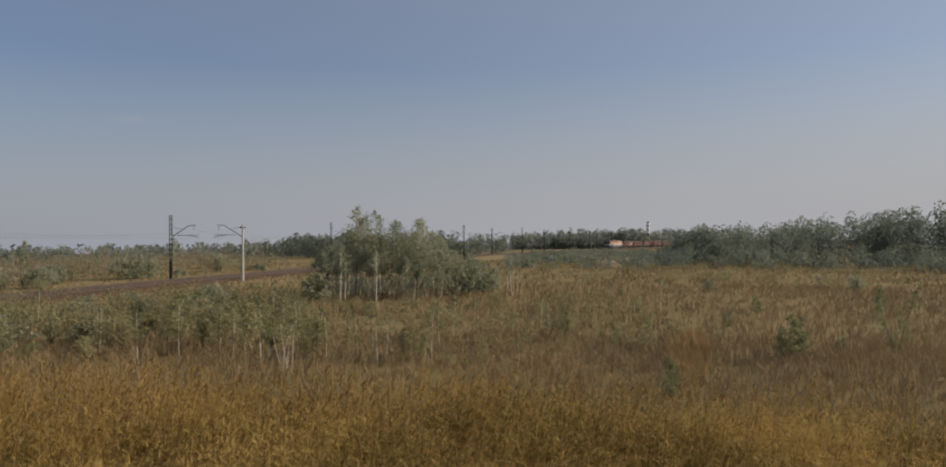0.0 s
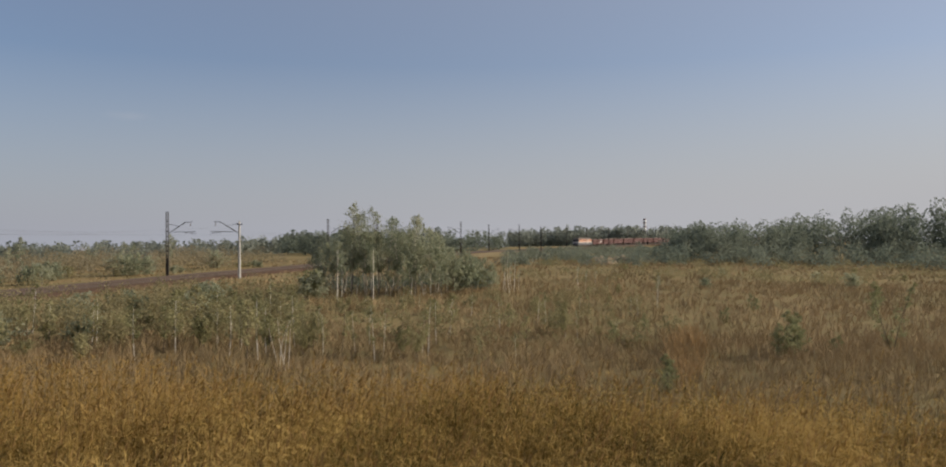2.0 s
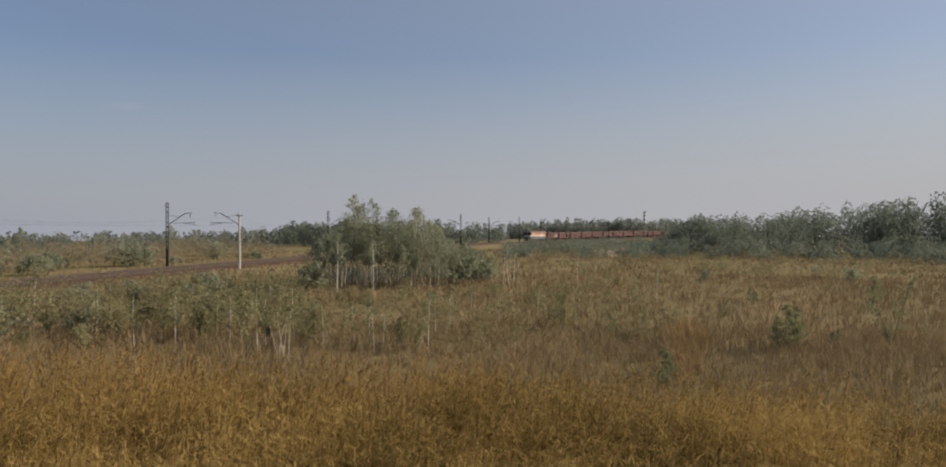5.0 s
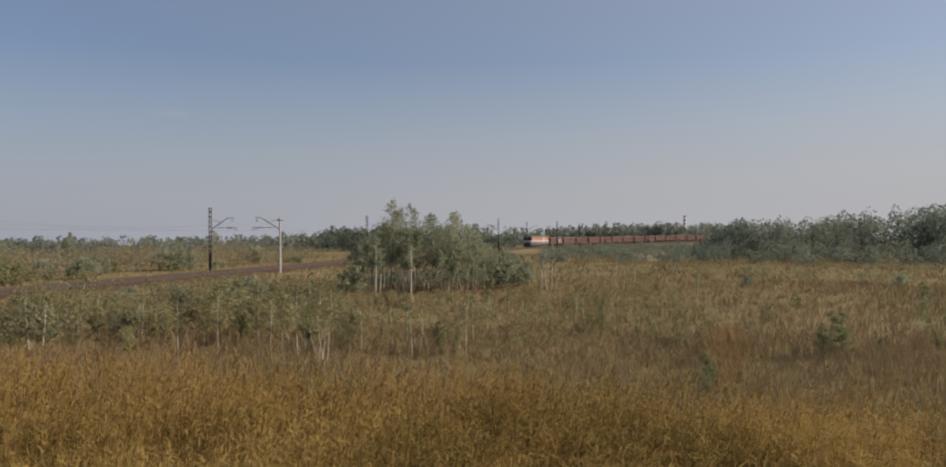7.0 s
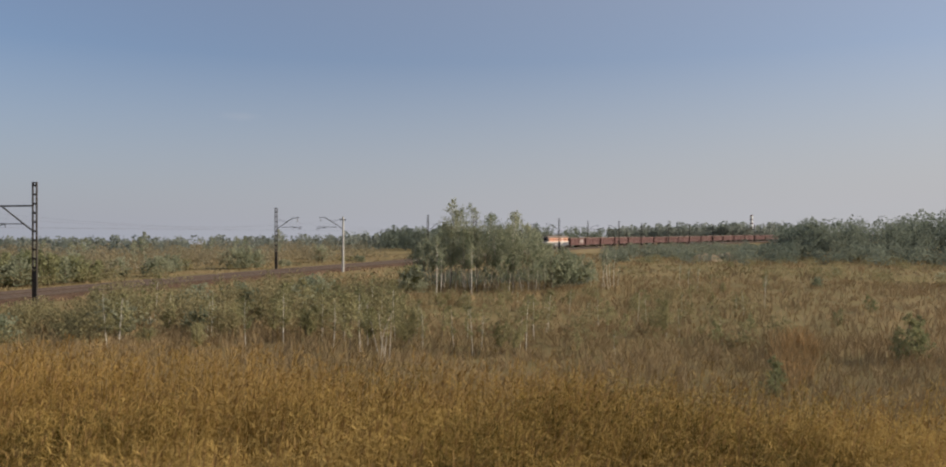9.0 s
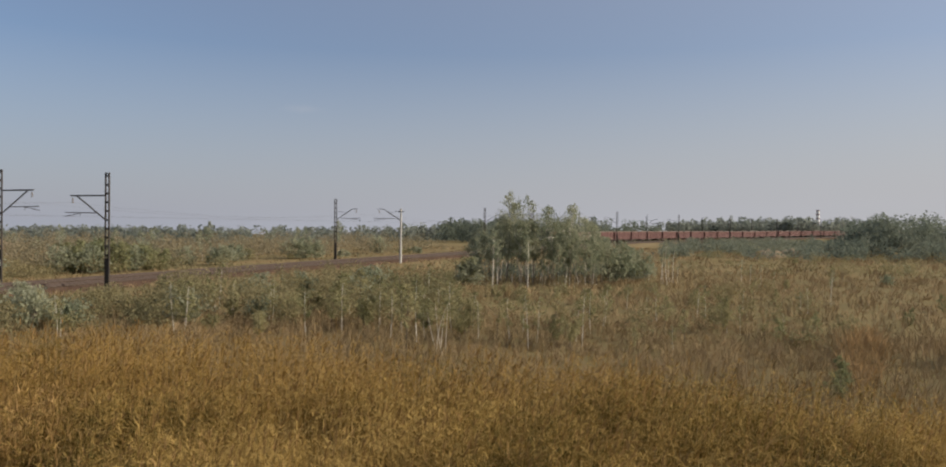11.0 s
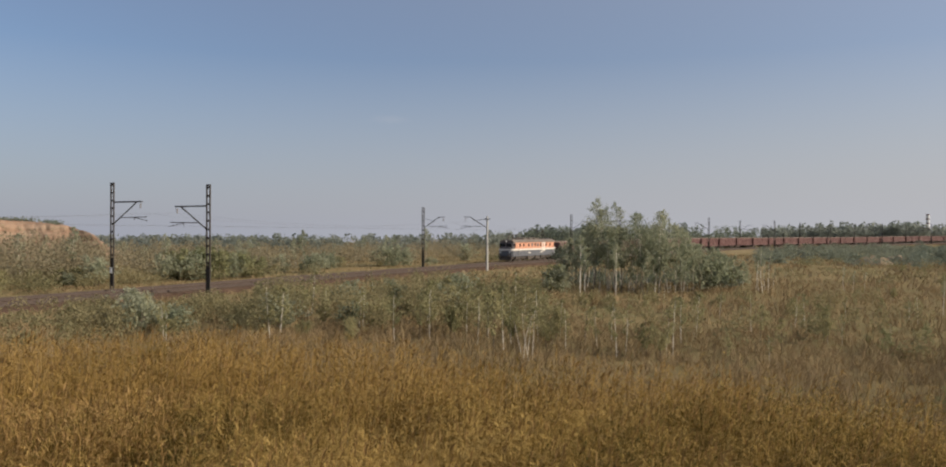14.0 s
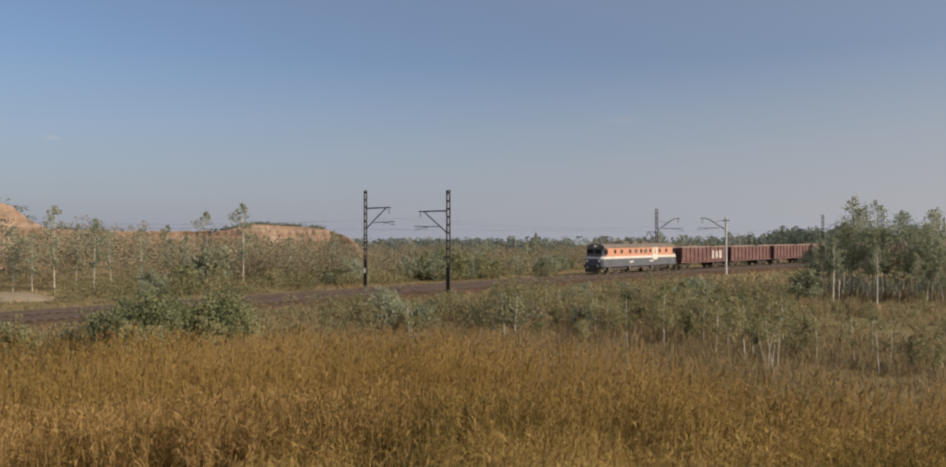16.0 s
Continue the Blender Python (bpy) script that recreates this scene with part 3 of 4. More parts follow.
    rod(bm, (-4.2, -0.55, 4.22), (-7.3, -0.55, 4.22), 0.03, sides=6)
    part("roof_busbar", bm, M_BLACK, root)
    for x, up in ((-5.9, 0.75), (4.7, 1.45)):
        bm = bmesh.new()
        z, m = 4.05, 4.05 + up * 0.5
        for sy in (-0.6, 0.6):
            rod(bm, (x - 0.5, sy, z), (x - 1.25 + 0.35 * up, sy * 0.9, m), 0.055, sides=5)
            rod(bm, (x + 0.5, sy, z), (x + 1.25 - 0.35 * up, sy * 0.9, m), 0.055, sides=5)
            rod(bm, (x - 1.25 + 0.35 * up, sy * 0.9, m), (x - 0.1, sy * 0.7, z + up), 0.045, sides=5)
            rod(bm, (x + 1.25 - 0.35 * up, sy * 0.9, m), (x + 0.1, sy * 0.7, z + up), 0.045, sides=5)
            rod(bm, (x - 0.7, sy, z - 0.18), (x - 0.7, sy, z + 0.02), 0.06, sides=6)
            rod(bm, (x + 0.7, sy, z - 0.18), (x + 0.7, sy, z + 0.02), 0.06, sides=6)
        box(bm, x - 0.25, x + 0.25, -0.75, 0.75, z + up, z + up + 0.05)
        part("pantograph", bm, M_BLACK, root, "dark diamond pantograph")
    return tagged(root, "orange, cream and dark blue electric locomotive hauling wagons", "locomotive")


def make_wagon():
    """An open four-axle wagon with ribbed steel sides; x along the train, nought at the middle."""
    root = new("open_wagon")
    e, w, z0, z1 = 6.35, 1.42, 1.22, 3.20
    for sy in (-1, 1):
        bm = box(bmesh.new(), -e, e, min(sy * w, sy * (w - 0.06)), max(sy * w, sy * (w - 0.06)), z0, z1)
        part("side_wall", bm, M_WAGON, root)
        for i in range(12):
            x = -e + 0.12 + i * (2 * e - 0.24) / 11
            bm = bmesh.new()
            y0, y1 = sorted((sy * w, sy * (w + 0.11)))
            box(bm, x - 0.07, x + 0.07, y0, y1, z0 - 0.08, z1 - 0.04)
            part("rib", bm, M_WAGON, root)
        y0, y1 = sorted((sy * (w - 0.03), sy * (w + 0.13)))
        part("top_rail", box(bmesh.new(), -e, e, y0, y1, z1, z1 + 0.10, 0.02), M_DUST, root, "dusty pale top rail")
        part("sill", box(bmesh.new(), -e - 0.2, e + 0.2, y0, y1, z0 - 0.26, z0 - 0.07, 0.02), M_WAGON, root)
    for x in (-e, e - 0.06):
        part("end_wall", box(bmesh.new(), x, x + 0.06, -w + 0.06, w - 0.06, z0, z1), M_WAGON, root)
        d = -1 if x < 0 else 1
        k = -e if d < 0 else e
        for y in (-0.9, -0.3, 0.3, 0.9):
            x0, x1 = sorted((k, k + d * 0.09))
            part("end_rib", box(bmesh.new(), x0, x1, y - 0.06, y + 0.06, z0, z1), M_WAGON, root)
        buffers(root, k + d * 0.02, d)
    part("floor", box(bmesh.new(), -e + 0.06, e - 0.06, -w + 0.06, w - 0.06, z0 - 0.06, z0 + 0.05), M_WAGON_IN, root)
    part("underframe", box(bmesh.new(), -e + 0.1, e - 0.1, -0.5, 0.5, 0.85, z0 - 0.07), M_BLACK, root)
    for x in (-4.5, 4.5):
        bogie(root, x, (-0.9, 0.9), 0.46)
    return tagged(root, "rusty red-brown open wagon with ribbed steel sides", "wagon", "wagons of the train")


def loco_s(t):
    """Where the front of the train is on the line."""
    return 344.2 - 18.45 * t - 0.0615 * t * t


def vehicle_pose(s_mid, half):
    a, b = line_at(s_mid - half, -2.0), line_at(s_mid + half, -2.0)
    c, d = (a + b) / 2, b - a
    return pose(c.x, c.y, c.z, 0, -math.degrees(math.atan2(d.z, d.xy.length)), math.degrees(math.atan2(d.y, d.x)))


loco = make_loco()
wagons = [make_wagon()]
for i in range(WAGONS - 1):
    wagons.append(copy_thing(wagons[0], Matrix()))
for i, (x0, x1, z0, z1) in enumerate(((2.2, 2.9, 1.5, 2.7), (3.2, 4.0, 1.55, 2.6), (4.3, 5.0, 1.5, 2.75))):
    part("chalked_patch", box(bmesh.new(), x0, x1, -1.432, -1.425, z0, z1), M_CHALK, wagons[0], "worn white painted patch")


# ---- plants ----
def cards(rng, centres, size, flat=0.6):
    """Small leaf-shaped pieces, one at each centre, turned at random."""
    n = len(centres)
    u = rng.normal(size=(n, 3))
    u /= np.linalg.norm(u, axis=1)[:, None]
    w = rng.normal(size=(n, 3))
    w -= (w * u).sum(1)[:, None] * u
    w /= np.linalg.norm(w, axis=1)[:, None]
    s = (size * rng.uniform(0.6, 1.4, n))[:, None]
    v = np.stack([centres - u * s, centres + w * s * flat - u * s * 0.1, centres + u * s, centres - w * s * flat + u * s * 0.1], 1).reshape(-1, 3)
    return v, np.arange(4 * n).reshape(n, 4)


def tube(pts, radii, sides=6):
    """A bent tapering tube."""
    v, f = [], []
    for p, r in zip(pts, radii):
        for k in range(sides):
            a = 2 * math.pi * k / sides
            v.append((p[0] + r * math.cos(a), p[1] + r * math.sin(a), p[2]))
    for i in range(len(pts) - 1):
        for k in range(sides):
            a, b = i * sides + k, i * sides + (k + 1) % sides
            f.append((a, b, b + sides, a + sides))
    return v, f


def grow(rng, height, crown_low, spread, stems, limbs, per_limb, leaf, peak, thick, rise):
    """Trunks, limbs and leaf places of one small tree. peak: where the crown is widest, 0 low to 1 high."""
    tv, tf, leaves = [], [], []

    def add(v, f):
        k = len(tv)
        tv.extend(v)
        tf.extend(tuple(i + k for i in q) for q in f)

    for s in range(stems):
        lean = rng.normal(size=2) * (0.05 if stems == 1 else 0.10)
        if 1 < stems < 6:
            turn = 2 * math.pi * s / stems
            lean = np.array([math.cos(turn), math.sin(turn) * 0.5]) * 0.25 + lean * 0.3
        h = height * (1 if s == 0 else rng.uniform(0.7, 0.98))
        bend = rng.normal(size=2) * (0.022 if stems == 1 else 0.04) * h
        foot = rng.normal(size=2) * (0 if stems == 1 else 0.14)
        us = np.linspace(0, 1, 7)
        pts = [(foot[0] + lean[0] * h * u + bend[0] * math.sin(3 * u), foot[1] + lean[1] * h * u + bend[1] * math.sin(2.5 * u), h * u - 0.15) for u in us]
        r0 = (0.0068 * h + 0.006) * thick
        add(*tube(pts, [r0 * (1.12 - u) ** 0.9 + 0.006 for u in us], 6 if stems < 6 else 4))
        for k in range(limbs):
            u = crown_low + (1 - crown_low) * ((k + rng.uniform()) / limbs)
            c = (u - crown_low) / (1 - crown_low)
            wide = spread * (c / peak if c < peak else max(0.12, (1 - c) / (1 - peak))) ** 0.7 * rng.uniform(0.6, 1.15)
            a = rng.uniform(0, 2 * math.pi)
            p = np.array([np.interp(u, us, [q[i] for q in pts]) for i in range(3)])
            out = np.array([math.cos(a), math.sin(a), rng.uniform(*rise)])
            tip = p + out * wide
            mid = p + out * wide * 0.55 + np.array([0, 0, 0.05 * wide])
            if stems < 6:
                add(*tube([tuple(p), tuple(mid), tuple(tip)], [0.3 * r0 * (1.2 - u), 0.2 * r0 * (1.2 - u) + 0.003, 0.004], 3))
            # three tufts along the limb, the outer ones fuller
            tuft = rng.choice([0.42, 0.74, 1.0], per_limb, p=[0.24, 0.34, 0.42])[:, None] + rng.normal(size=(per_limb, 1)) * 0.05
            loose = rng.normal(size=(per_limb, 3)) * (0.07 * spread + 0.12 * wide) * [1, 1, 0.75]
            loose[:, 2] -= np.abs(rng.normal(size=per_limb)) * 0.07 * wide
            leaves.append(p + (tip - p) * tuft + loose)
    return tv, tf, np.concatenate(leaves)


def make_tree(name, seed, height, crown_low, spread, stems, limbs, per_limb, leaf, bark, foliage, label, category, group, peak=0.4, thick=1.0, rise=(0.15, 0.9)):
    rng = np.random.default_rng(seed)
    tv, tf, lv = grow(rng, height, crown_low, spread, stems, limbs, per_limb, leaf, peak, thick, rise)
    lv = lv[lv[:, 2] > 0.12]
    root = new(name)
    t = new("trunk", mesh_of("trunk", tv, tf, bark, True))
    t.parent = root
    cvv, cff = cards(rng, lv, leaf)
    c = new("crown", mesh_of("crown", cvv, cff, foliage))
    c.parent = root
    tagged(c, "loose crown of small leaves")
    return tagged(root, label, category, group)


def plant(protos, places, rng, used):
    """Set copies of the given trees at places of (x, y, scale)."""
    for x, y, k in places:
        i = int(rng.integers(len(protos)))
        m = pose(x, y, z_at(x, y), 0, 0, float(rng.uniform(0, 360))) @ Matrix.Diagonal((k, k, k * float(rng.uniform(0.92, 1.1)), 1))
        if i in used:
            copy_thing(protos[i], m)
        else:
            used.add(i)
            protos[i].matrix_basis = m


def sector(rng, n, az0, az1, d0, d1, clear=9.0):
    """Places spread over a sector, kept off the line."""
    out = []
    while len(out) < n:
        az, d = rng.uniform(az0, az1), math.sqrt(rng.uniform(d0 * d0, d1 * d1))
        p = at_az(az, d)
        if abs(line_gap(p.x, p.y)[0][0]) > clear:
            out.append((p.x, p.y))
    return out


rng = np.random.default_rng(5)

# the copse of slender birches and aspens on the bog
COPSE_HEIGHT = (9.0, 8.2, 7.4, 6.4, 5.2, 4.2)
copse = [make_tree("birch_tree", 20 + i, h, low, w, 1, int(18 + 3.4 * h), 25, 0.086, M_BARK if i % 2 else M_DARK_BARK, M_COPSE_LEAF,
                   "slender grey-green birch in a copse on the bog", "tree", "trees of the copse", peak, 0.75, (0.25, 0.95))
         for i, (h, low, w, peak) in enumerate(zip(COPSE_HEIGHT, (0.32, 0.36, 0.36, 0.40, 0.40, 0.36), (1.75, 1.8, 1.65, 1.4, 1.25, 1.1), (0.30, 0.36, 0.36, 0.36, 0.4, 0.4)))]


def plant_one(ob, first, az, d, k):
    p = at_az(az, d)
    m = pose(p.x, p.y, z_at(p.x, p.y), 0, 0, float(rng.uniform(0, 360))) @ Matrix.Diagonal((k, k, k, 1))
    if first:
        ob.matrix_basis = m
    else:
        copy_thing(ob, m)


spots = [(9.5, 80, 6.9), (8.95, 79, 9.2), (8.5, 81, 8.2), (7.85, 80, 8.4), (7.3, 82, 6.9), (6.85, 79, 8.7), (6.4, 81, 8.0), (5.9, 83, 6.6), (5.4, 80, 8.0), (4.95, 82, 6.9), (4.5, 79, 8.2),
         (4.0, 82, 7.2), (3.5, 80, 8.0), (3.0, 82, 6.7), (2.5, 80, 6.0), (1.9, 83, 5.2), (1.3, 81, 4.8), (0.6, 84, 4.4), (-0.1, 85, 4.0), (-0.9, 86, 3.4), (-1.6, 86, 2.8), (10.2, 82, 5.6), (10.9, 80, 5.0), (11.6, 82, 4.4)]
for i in range(30):
    az = rng.uniform(-0.6, 11.2)
    spots.append((az, rng.uniform(78, 95), np.interp(az, [-1.2, 2, 5, 9, 11.4], [3.4, 5.0, 6.4, 6.6, 4.8]) * rng.uniform(0.85, 1.05)))
seen = set()
for az, d, h in spots:
    i = min(range(6), key=lambda k: abs(COPSE_HEIGHT[k] - h))
    plant_one(copse[i], i not in seen, az, d * 0.925, 0.97 * h / COPSE_HEIGHT[i])
    seen.add(i)

front = make_tree("white_birch", 29, 5.4, 0.52, 0.8, 1, 18, 24, 0.085, M_WHITE_BARK, M_COPSE_LEAF, "birch with a long bare white stem before the copse", "tree", "trees of the copse", 0.4, 0.95)
slim = make_tree("slim_birch", 31, 4.6, 0.42, 0.8, 1, 16, 26, 0.09, M_BARK, M_COPSE_LEAF, "slim birch with a thin pale stem in the copse", "tree", "trees of the copse", 0.4, 0.5)
for i, (az, d, k) in enumerate(((9.95, 67.5, 1.0), (7.3, 69.5, 0.9), (9.6, 70, 0.7))):
    plant_one(front, i == 0, az, d, k)
for i, (az, d, k) in enumerate(((5.0, 77, 0.9), (4.2, 78, 1.0), (2.6, 78, 0.85), (6.2, 79, 0.9), (5.6, 80, 0.85), (3.4, 80, 0.8), (1.8, 79, 0.7),
                                (4.6, 77.5, 0.8), (3.8, 77, 0.75), (5.3, 76.5, 0.7), (3.0, 77, 0.7), (6.0, 77, 0.75), (2.2, 77.5, 0.65), (8.5, 78, 0.75))):
    plant_one(slim, i == 0, az, 0.92 * d, k)

bare = [make_tree("bare_birch", 34 + i, 4.6, 0.6, 0.55, 1, 12, 12, 0.07, M_WHITE_BARK, M_COPSE_LEAF, "thin white birch stem with few leaves on the bog", "tree", "bare birches on the bog", 0.5, 0.8) for i in range(2)]
for i, (az, d, k) in enumerate(((-2.95, 76, 0.92), (-3.3, 77, 0.85), (-3.12, 76.5, 0.75), (-2.45, 76, 0.95), (-2.7, 77, 0.7), (-3.6, 78, 0.6), (-8.1, 82, 0.6), (-8.6, 83, 0.55), (-9.3, 82, 0.5), (-13.8, 62, 0.62))):
    plant_one(bare[i % 2], i < 2, az, d, k)

# young birches along the edge of the reeds
young = [make_tree("young_birch", 40 + i, h, 0.36, 0.62, st, 18, 28, 0.058, M_DARK_BARK if i in (1, 3) else M_WHITE_BARK, M_BIRCH_LEAF,
                   lab, "tree", "young birches behind the reeds", 0.4, 0.7) for i, (h, st, lab) in enumerate((
                       (3.4, 1, "thin young birch with a white stem"), (2.8, 1, "thin young birch with a dark stem"), (3.8, 1, "thin young birch with a white stem"), (2.6, 3, "young birch with several leaning dark stems")))]
spots = []
for az, d, k in ((16.4, 34.6, 1.1), (20.0, 45, 1.0), (15.6, 36, 0.9), (18.3, 42, 0.9), (16.9, 40, 0.9), (14.9, 38, 0.8), (12.2, 37, 0.8), (9.6, 38, 0.85), (6.6, 36, 0.75), (5.0, 35.5, 0.8),
                 (3.2, 36, 0.75), (2.6, 40, 0.8), (1.6, 42, 0.8), (7.6, 40, 0.8), (23.8, 38, 0.8), (27.2, 37, 0.75), (22.0, 40, 0.85), (-2.2, 44, 0.75), (-5.0, 48, 0.7), (11.0, 37, 0.75), (8.6, 36, 0.7), (7.2, 35, 0.75), (4.2, 35, 0.7), (13.0, 40, 0.9), (17.6, 38, 0.95), (19.2, 40, 0.9), (21.0, 42, 1.0), (24.8, 43, 0.95), (26.2, 44, 0.9), (29.0, 45, 0.85)):
    p = at_az(az, d)
    spots.append((p.x, p.y, k))
for x, y in sector(rng, 40, 11, 34, 38, 62):
    spots.append((x, y, rng.uniform(0.55, 1.0)))
for x, y in sector(rng, 14, 30, 42, 40, 50):
    spots.append((x, y, rng.uniform(0.4, 0.75)))
for x, y in sector(rng, 26, -14, 10, 33, 62):
    spots.append((x, y, rng.uniform(0.35, 0.75)))
for az, d, k in ((-13.8, 68.5, 0.85), (-11.0, 72, 0.6), (-10.2, 75, 0.6), (-4.2, 38, 0.6), (-8.0, 42, 0.55)):
    p = at_az(az, d)
    spots.append((p.x, p.y, k))
plant(young, spots, rng, set())
many = make_tree("many_stemmed_birch", 47, 3.1, 0.66, 0.5, 5, 7, 20, 0.055, M_BARK, M_BIRCH_LEAF, "young birch with several leaning white stems", "tree", "young birches behind the reeds", 0.4, 0.8)
p = at_az(13.75, 33.0)
many.matrix_basis = pose(p.x, p.y, z_at(p.x, p.y)) @ Matrix.Scale(0.8, 4)

# leafy saplings alone on the bog
sapling = [make_tree("birch_sapling", 54 + i, h, 0.06, w, 2, 19, 42, 0.045, M_DARK_BARK, M_DARK_LEAF,
                     "feathery grey-green birch sapling alone on the bog", "tree", "saplings on the bog", 0.3, 0.6) for i, (h, w) in enumerate(((2.1, 0.55), (3.4, 0.55)))]
seen = set()
for i, az, d, k in ((0, -22.7, 38, 1.1), (0, -23.4, 38.4, 0.9), (0, -22.2, 37.6, 0.7), (1, -29.3, 42, 1.0), (0, -25.6, 39.5, 0.45), (0, -14.3, 27.5, 0.7), (0, -28.0, 64, 1.0), (0, -20.5, 60, 0.6), (0, -13.0, 46, 0.5), (0, -10.5, 40, 0.55), (0, -18.5, 52, 0.5)):
    plant_one(sapling[i], i not in seen, az, d, k)
    seen.add(i)

# willow bushes
bush = [make_tree("willow_bush", 60 + i, h, 0.05, 1.0, 6, 9, 25, 0.078, M_DARK_BARK, (M_DARK_LEAF, M_COPSE_LEAF, M_BIRCH_LEAF)[i],
                  "dense green willow bush beside the reeds", "bush", "willow bushes", 0.35) for i, h in enumerate((2.2, 1.8, 2.0))]
bush.append(make_tree("willow_bush", 66, 2.1, 0.05, 1.0, 7, 11, 52, 0.046, M_DARK_BARK, M_DARK_LEAF, "broad green willow bush at the edge of the reeds", "bush", "willow bushes", 0.35))
# (kind, bearing, distance, size): the broad willow before the track, the copse's skirts, dark willows beyond the track
WILLOWS = ((3, 61.2, 39.5, 1.05), (3, 60.2, 38.5, 1.35), (3, 59.0, 38.5, 1.45), (2, 59.6, 36.5, 0.95), (3, 57.8, 39, 1.4), (2, 58.4, 36.8, 0.9), (3, 56.6, 40, 1.2), (2, 55.8, 40.5, 1.1), (3, 54.8, 40.5, 1.35), (3, 53.6, 40.5, 1.42), (2, 54.4, 38.8, 0.95), (3, 52.5, 41, 1.25), (2, 51.7, 41.5, 0.8),
           (2, 66.0, 40, 0.85), (2, 67.2, 41, 0.95), (1, 11.75, 70, 1.45), (0, 11.95, 70.6, 1.3), (1, 1.1, 78, 1.25), (1, 0.3, 79, 1.3), (2, -0.6, 80, 1.1), (1, -1.3, 81, 0.9),
           (1, 54.6, 86, 1.7), (0, 53.9, 87, 1.5), (1, 55.3, 87, 1.3), (2, 57.0, 80, 1.0), (1, 58.3, 80, 0.9), (2, 50.0, 82, 1.1), (0, 56.0, 78, 1.1),
           (1, 40.0, 93, 1.2), (0, 39.1, 94, 1.35), (1, 38.3, 93, 1.25), (0, 37.3, 95, 1.4), (0, 36.4, 94, 1.3), (1, 35.5, 96, 1.2), (0, 34.6, 97, 1.15), (0, 33.7, 98, 0.95), (1, 44.3, 88, 1.2), (2, 45.4, 90, 1.1), (2, 46.6, 90, 1.0),
           (1, 30.0, 108, 1.0), (1, 25.0, 126, 1.3), (1, 24.0, 127, 1.4), (1, 23.2, 128, 1.2), (1, 18.5, 150, 1.4), (1, 20.0, 56, 0.95), (1, 19.2, 57, 1.0), (1, 18.6, 58, 0.9), (2, 27.0, 48, 0.8), (2, 24.6, 50, 0.8), (2, 25.6, 46, 0.8))
seen = set()
for i, az, d, k in WILLOWS:
    plant_one(bush[i], i not in seen, az, d, k)
    seen.add(i)
spots = []
for x, y in sector(rng, 22, 14, 42, 42, 62, 10):
    spots.append((x, y, rng.uniform(0.55, 0.85)))
for x, y in sector(rng, 7, -31, -8, 85, 135, 12):
    spots.append((x, y, rng.uniform(0.4, 0.7)))
for x, y in sector(rng, 14, 22, 48, 88, 130, 10):
    if line_gap(x, y)[0][0] < 0:
        spots.append((x, y, rng.uniform(0.7, 1.2)))
for i in range(24):
    q = line_at(rng.uniform(-40, 95), -rng.uniform(10.5, 17))
    spots.append((q.x, q.y, rng.uniform(0.4, 0.75)))
foot = at_az(37.2, 69)
spots = [q for q in spots if (q[0] - foot.x) ** 2 + (q[1] - foot.y) ** 2 > 64 and not (33 < math.degrees(math.atan2(-q[0], q[1])) < 40 and 50 < math.hypot(q[0], q[1]) < 70)]
plant(bush[1:3], spots, rng, {0, 1})

# tall white-stemmed birches beyond the line
tall = [make_tree("tall_birch", 80 + i, h, 0.34, 1.3, 1, 30, 34, 0.10, M_BARK, M_COPSE_LEAF,
                  "tall birch with a white stem beyond the railway", "tree", "tall birches beyond the railway", 0.55, 0.62, (0.1, 0.7)) for i, h in enumerate((9.0, 7.4, 8.0))]
TALL_HEIGHT = (9.0, 7.4, 8.0)
TALL = ((64.1, 82, 8.5), (52.15, 85, 9.1), (62.9, 88, 6.0), (61.8, 83, 7.3), (58.7, 84, 6.9), (65.4, 82, 6.2), (54.4, 88, 7.3), (66.5, 84, 6.6), (48.7, 92, 5.8), 
        (60.7, 86, 6.6), (57.3, 90, 6.0), (67.6, 84, 7.0), (69.0, 86, 7.6), (55.8, 94, 6.0), (45.5, 96, 5.4), (30.5, 128, 6.0), (21.5, 150, 7.0))
seen = set()
for k, (az, d, h) in enumerate(TALL):
    i = (0, 0, 2, 1)[k % 4] if k > 1 else 2 * k % 3
    plant_one(tall[i], i not in seen, az, d, h / TALL_HEIGHT[i])
    seen.add(i)
spots = []
for x, y in sector(rng, 26, 18, 58, 94, 150, 18):
    if line_gap(x, y)[0][0] < 0:
        spots.append((x, y, rng.uniform(0.42, 0.62)))
plant(tall, spots, rng, {0, 1, 2})


def woods(name, trees, per_tree, leaf, material, label, seed):
    """Many far trees as one body of leaf clumps; trees: (x, y, height, width)."""
    g = np.random.default_rng(seed)
    pts = []
    for x, y, h, w in trees:
        z0 = z_at(x, y)
        blobs = int(g.integers(4, 8))
        for k in range(blobs):
            u = 0.18 + 0.72 * (k + g.uniform()) / blobs
            r = w * 0.5 * math.sin(math.pi * min(1, 0.25 + 0.75 * u)) ** 0.7 + 0.1 * w
            c = np.array([x + g.normal() * 0.35 * r, y + g.normal() * 0.35 * r, z0 + u * h])
            q = g.normal(size=(per_tree // blobs + 1, 3))
            q /= np.linalg.norm(q, axis=1)[:, None]
            q *= (g.uniform(0.5, 1.0, len(q)) ** 0.5)[:, None]
            pts.append(c + q * np.array([r, r, 0.16 * h + 0.15 * r]))
    v, f = cards(g, np.concatenate(pts), leaf, 0.75)
    return tagged(new(name, mesh_of(name, v, f, material)), label, "woods", kind="stuff")


g = np.random.default_rng(11)
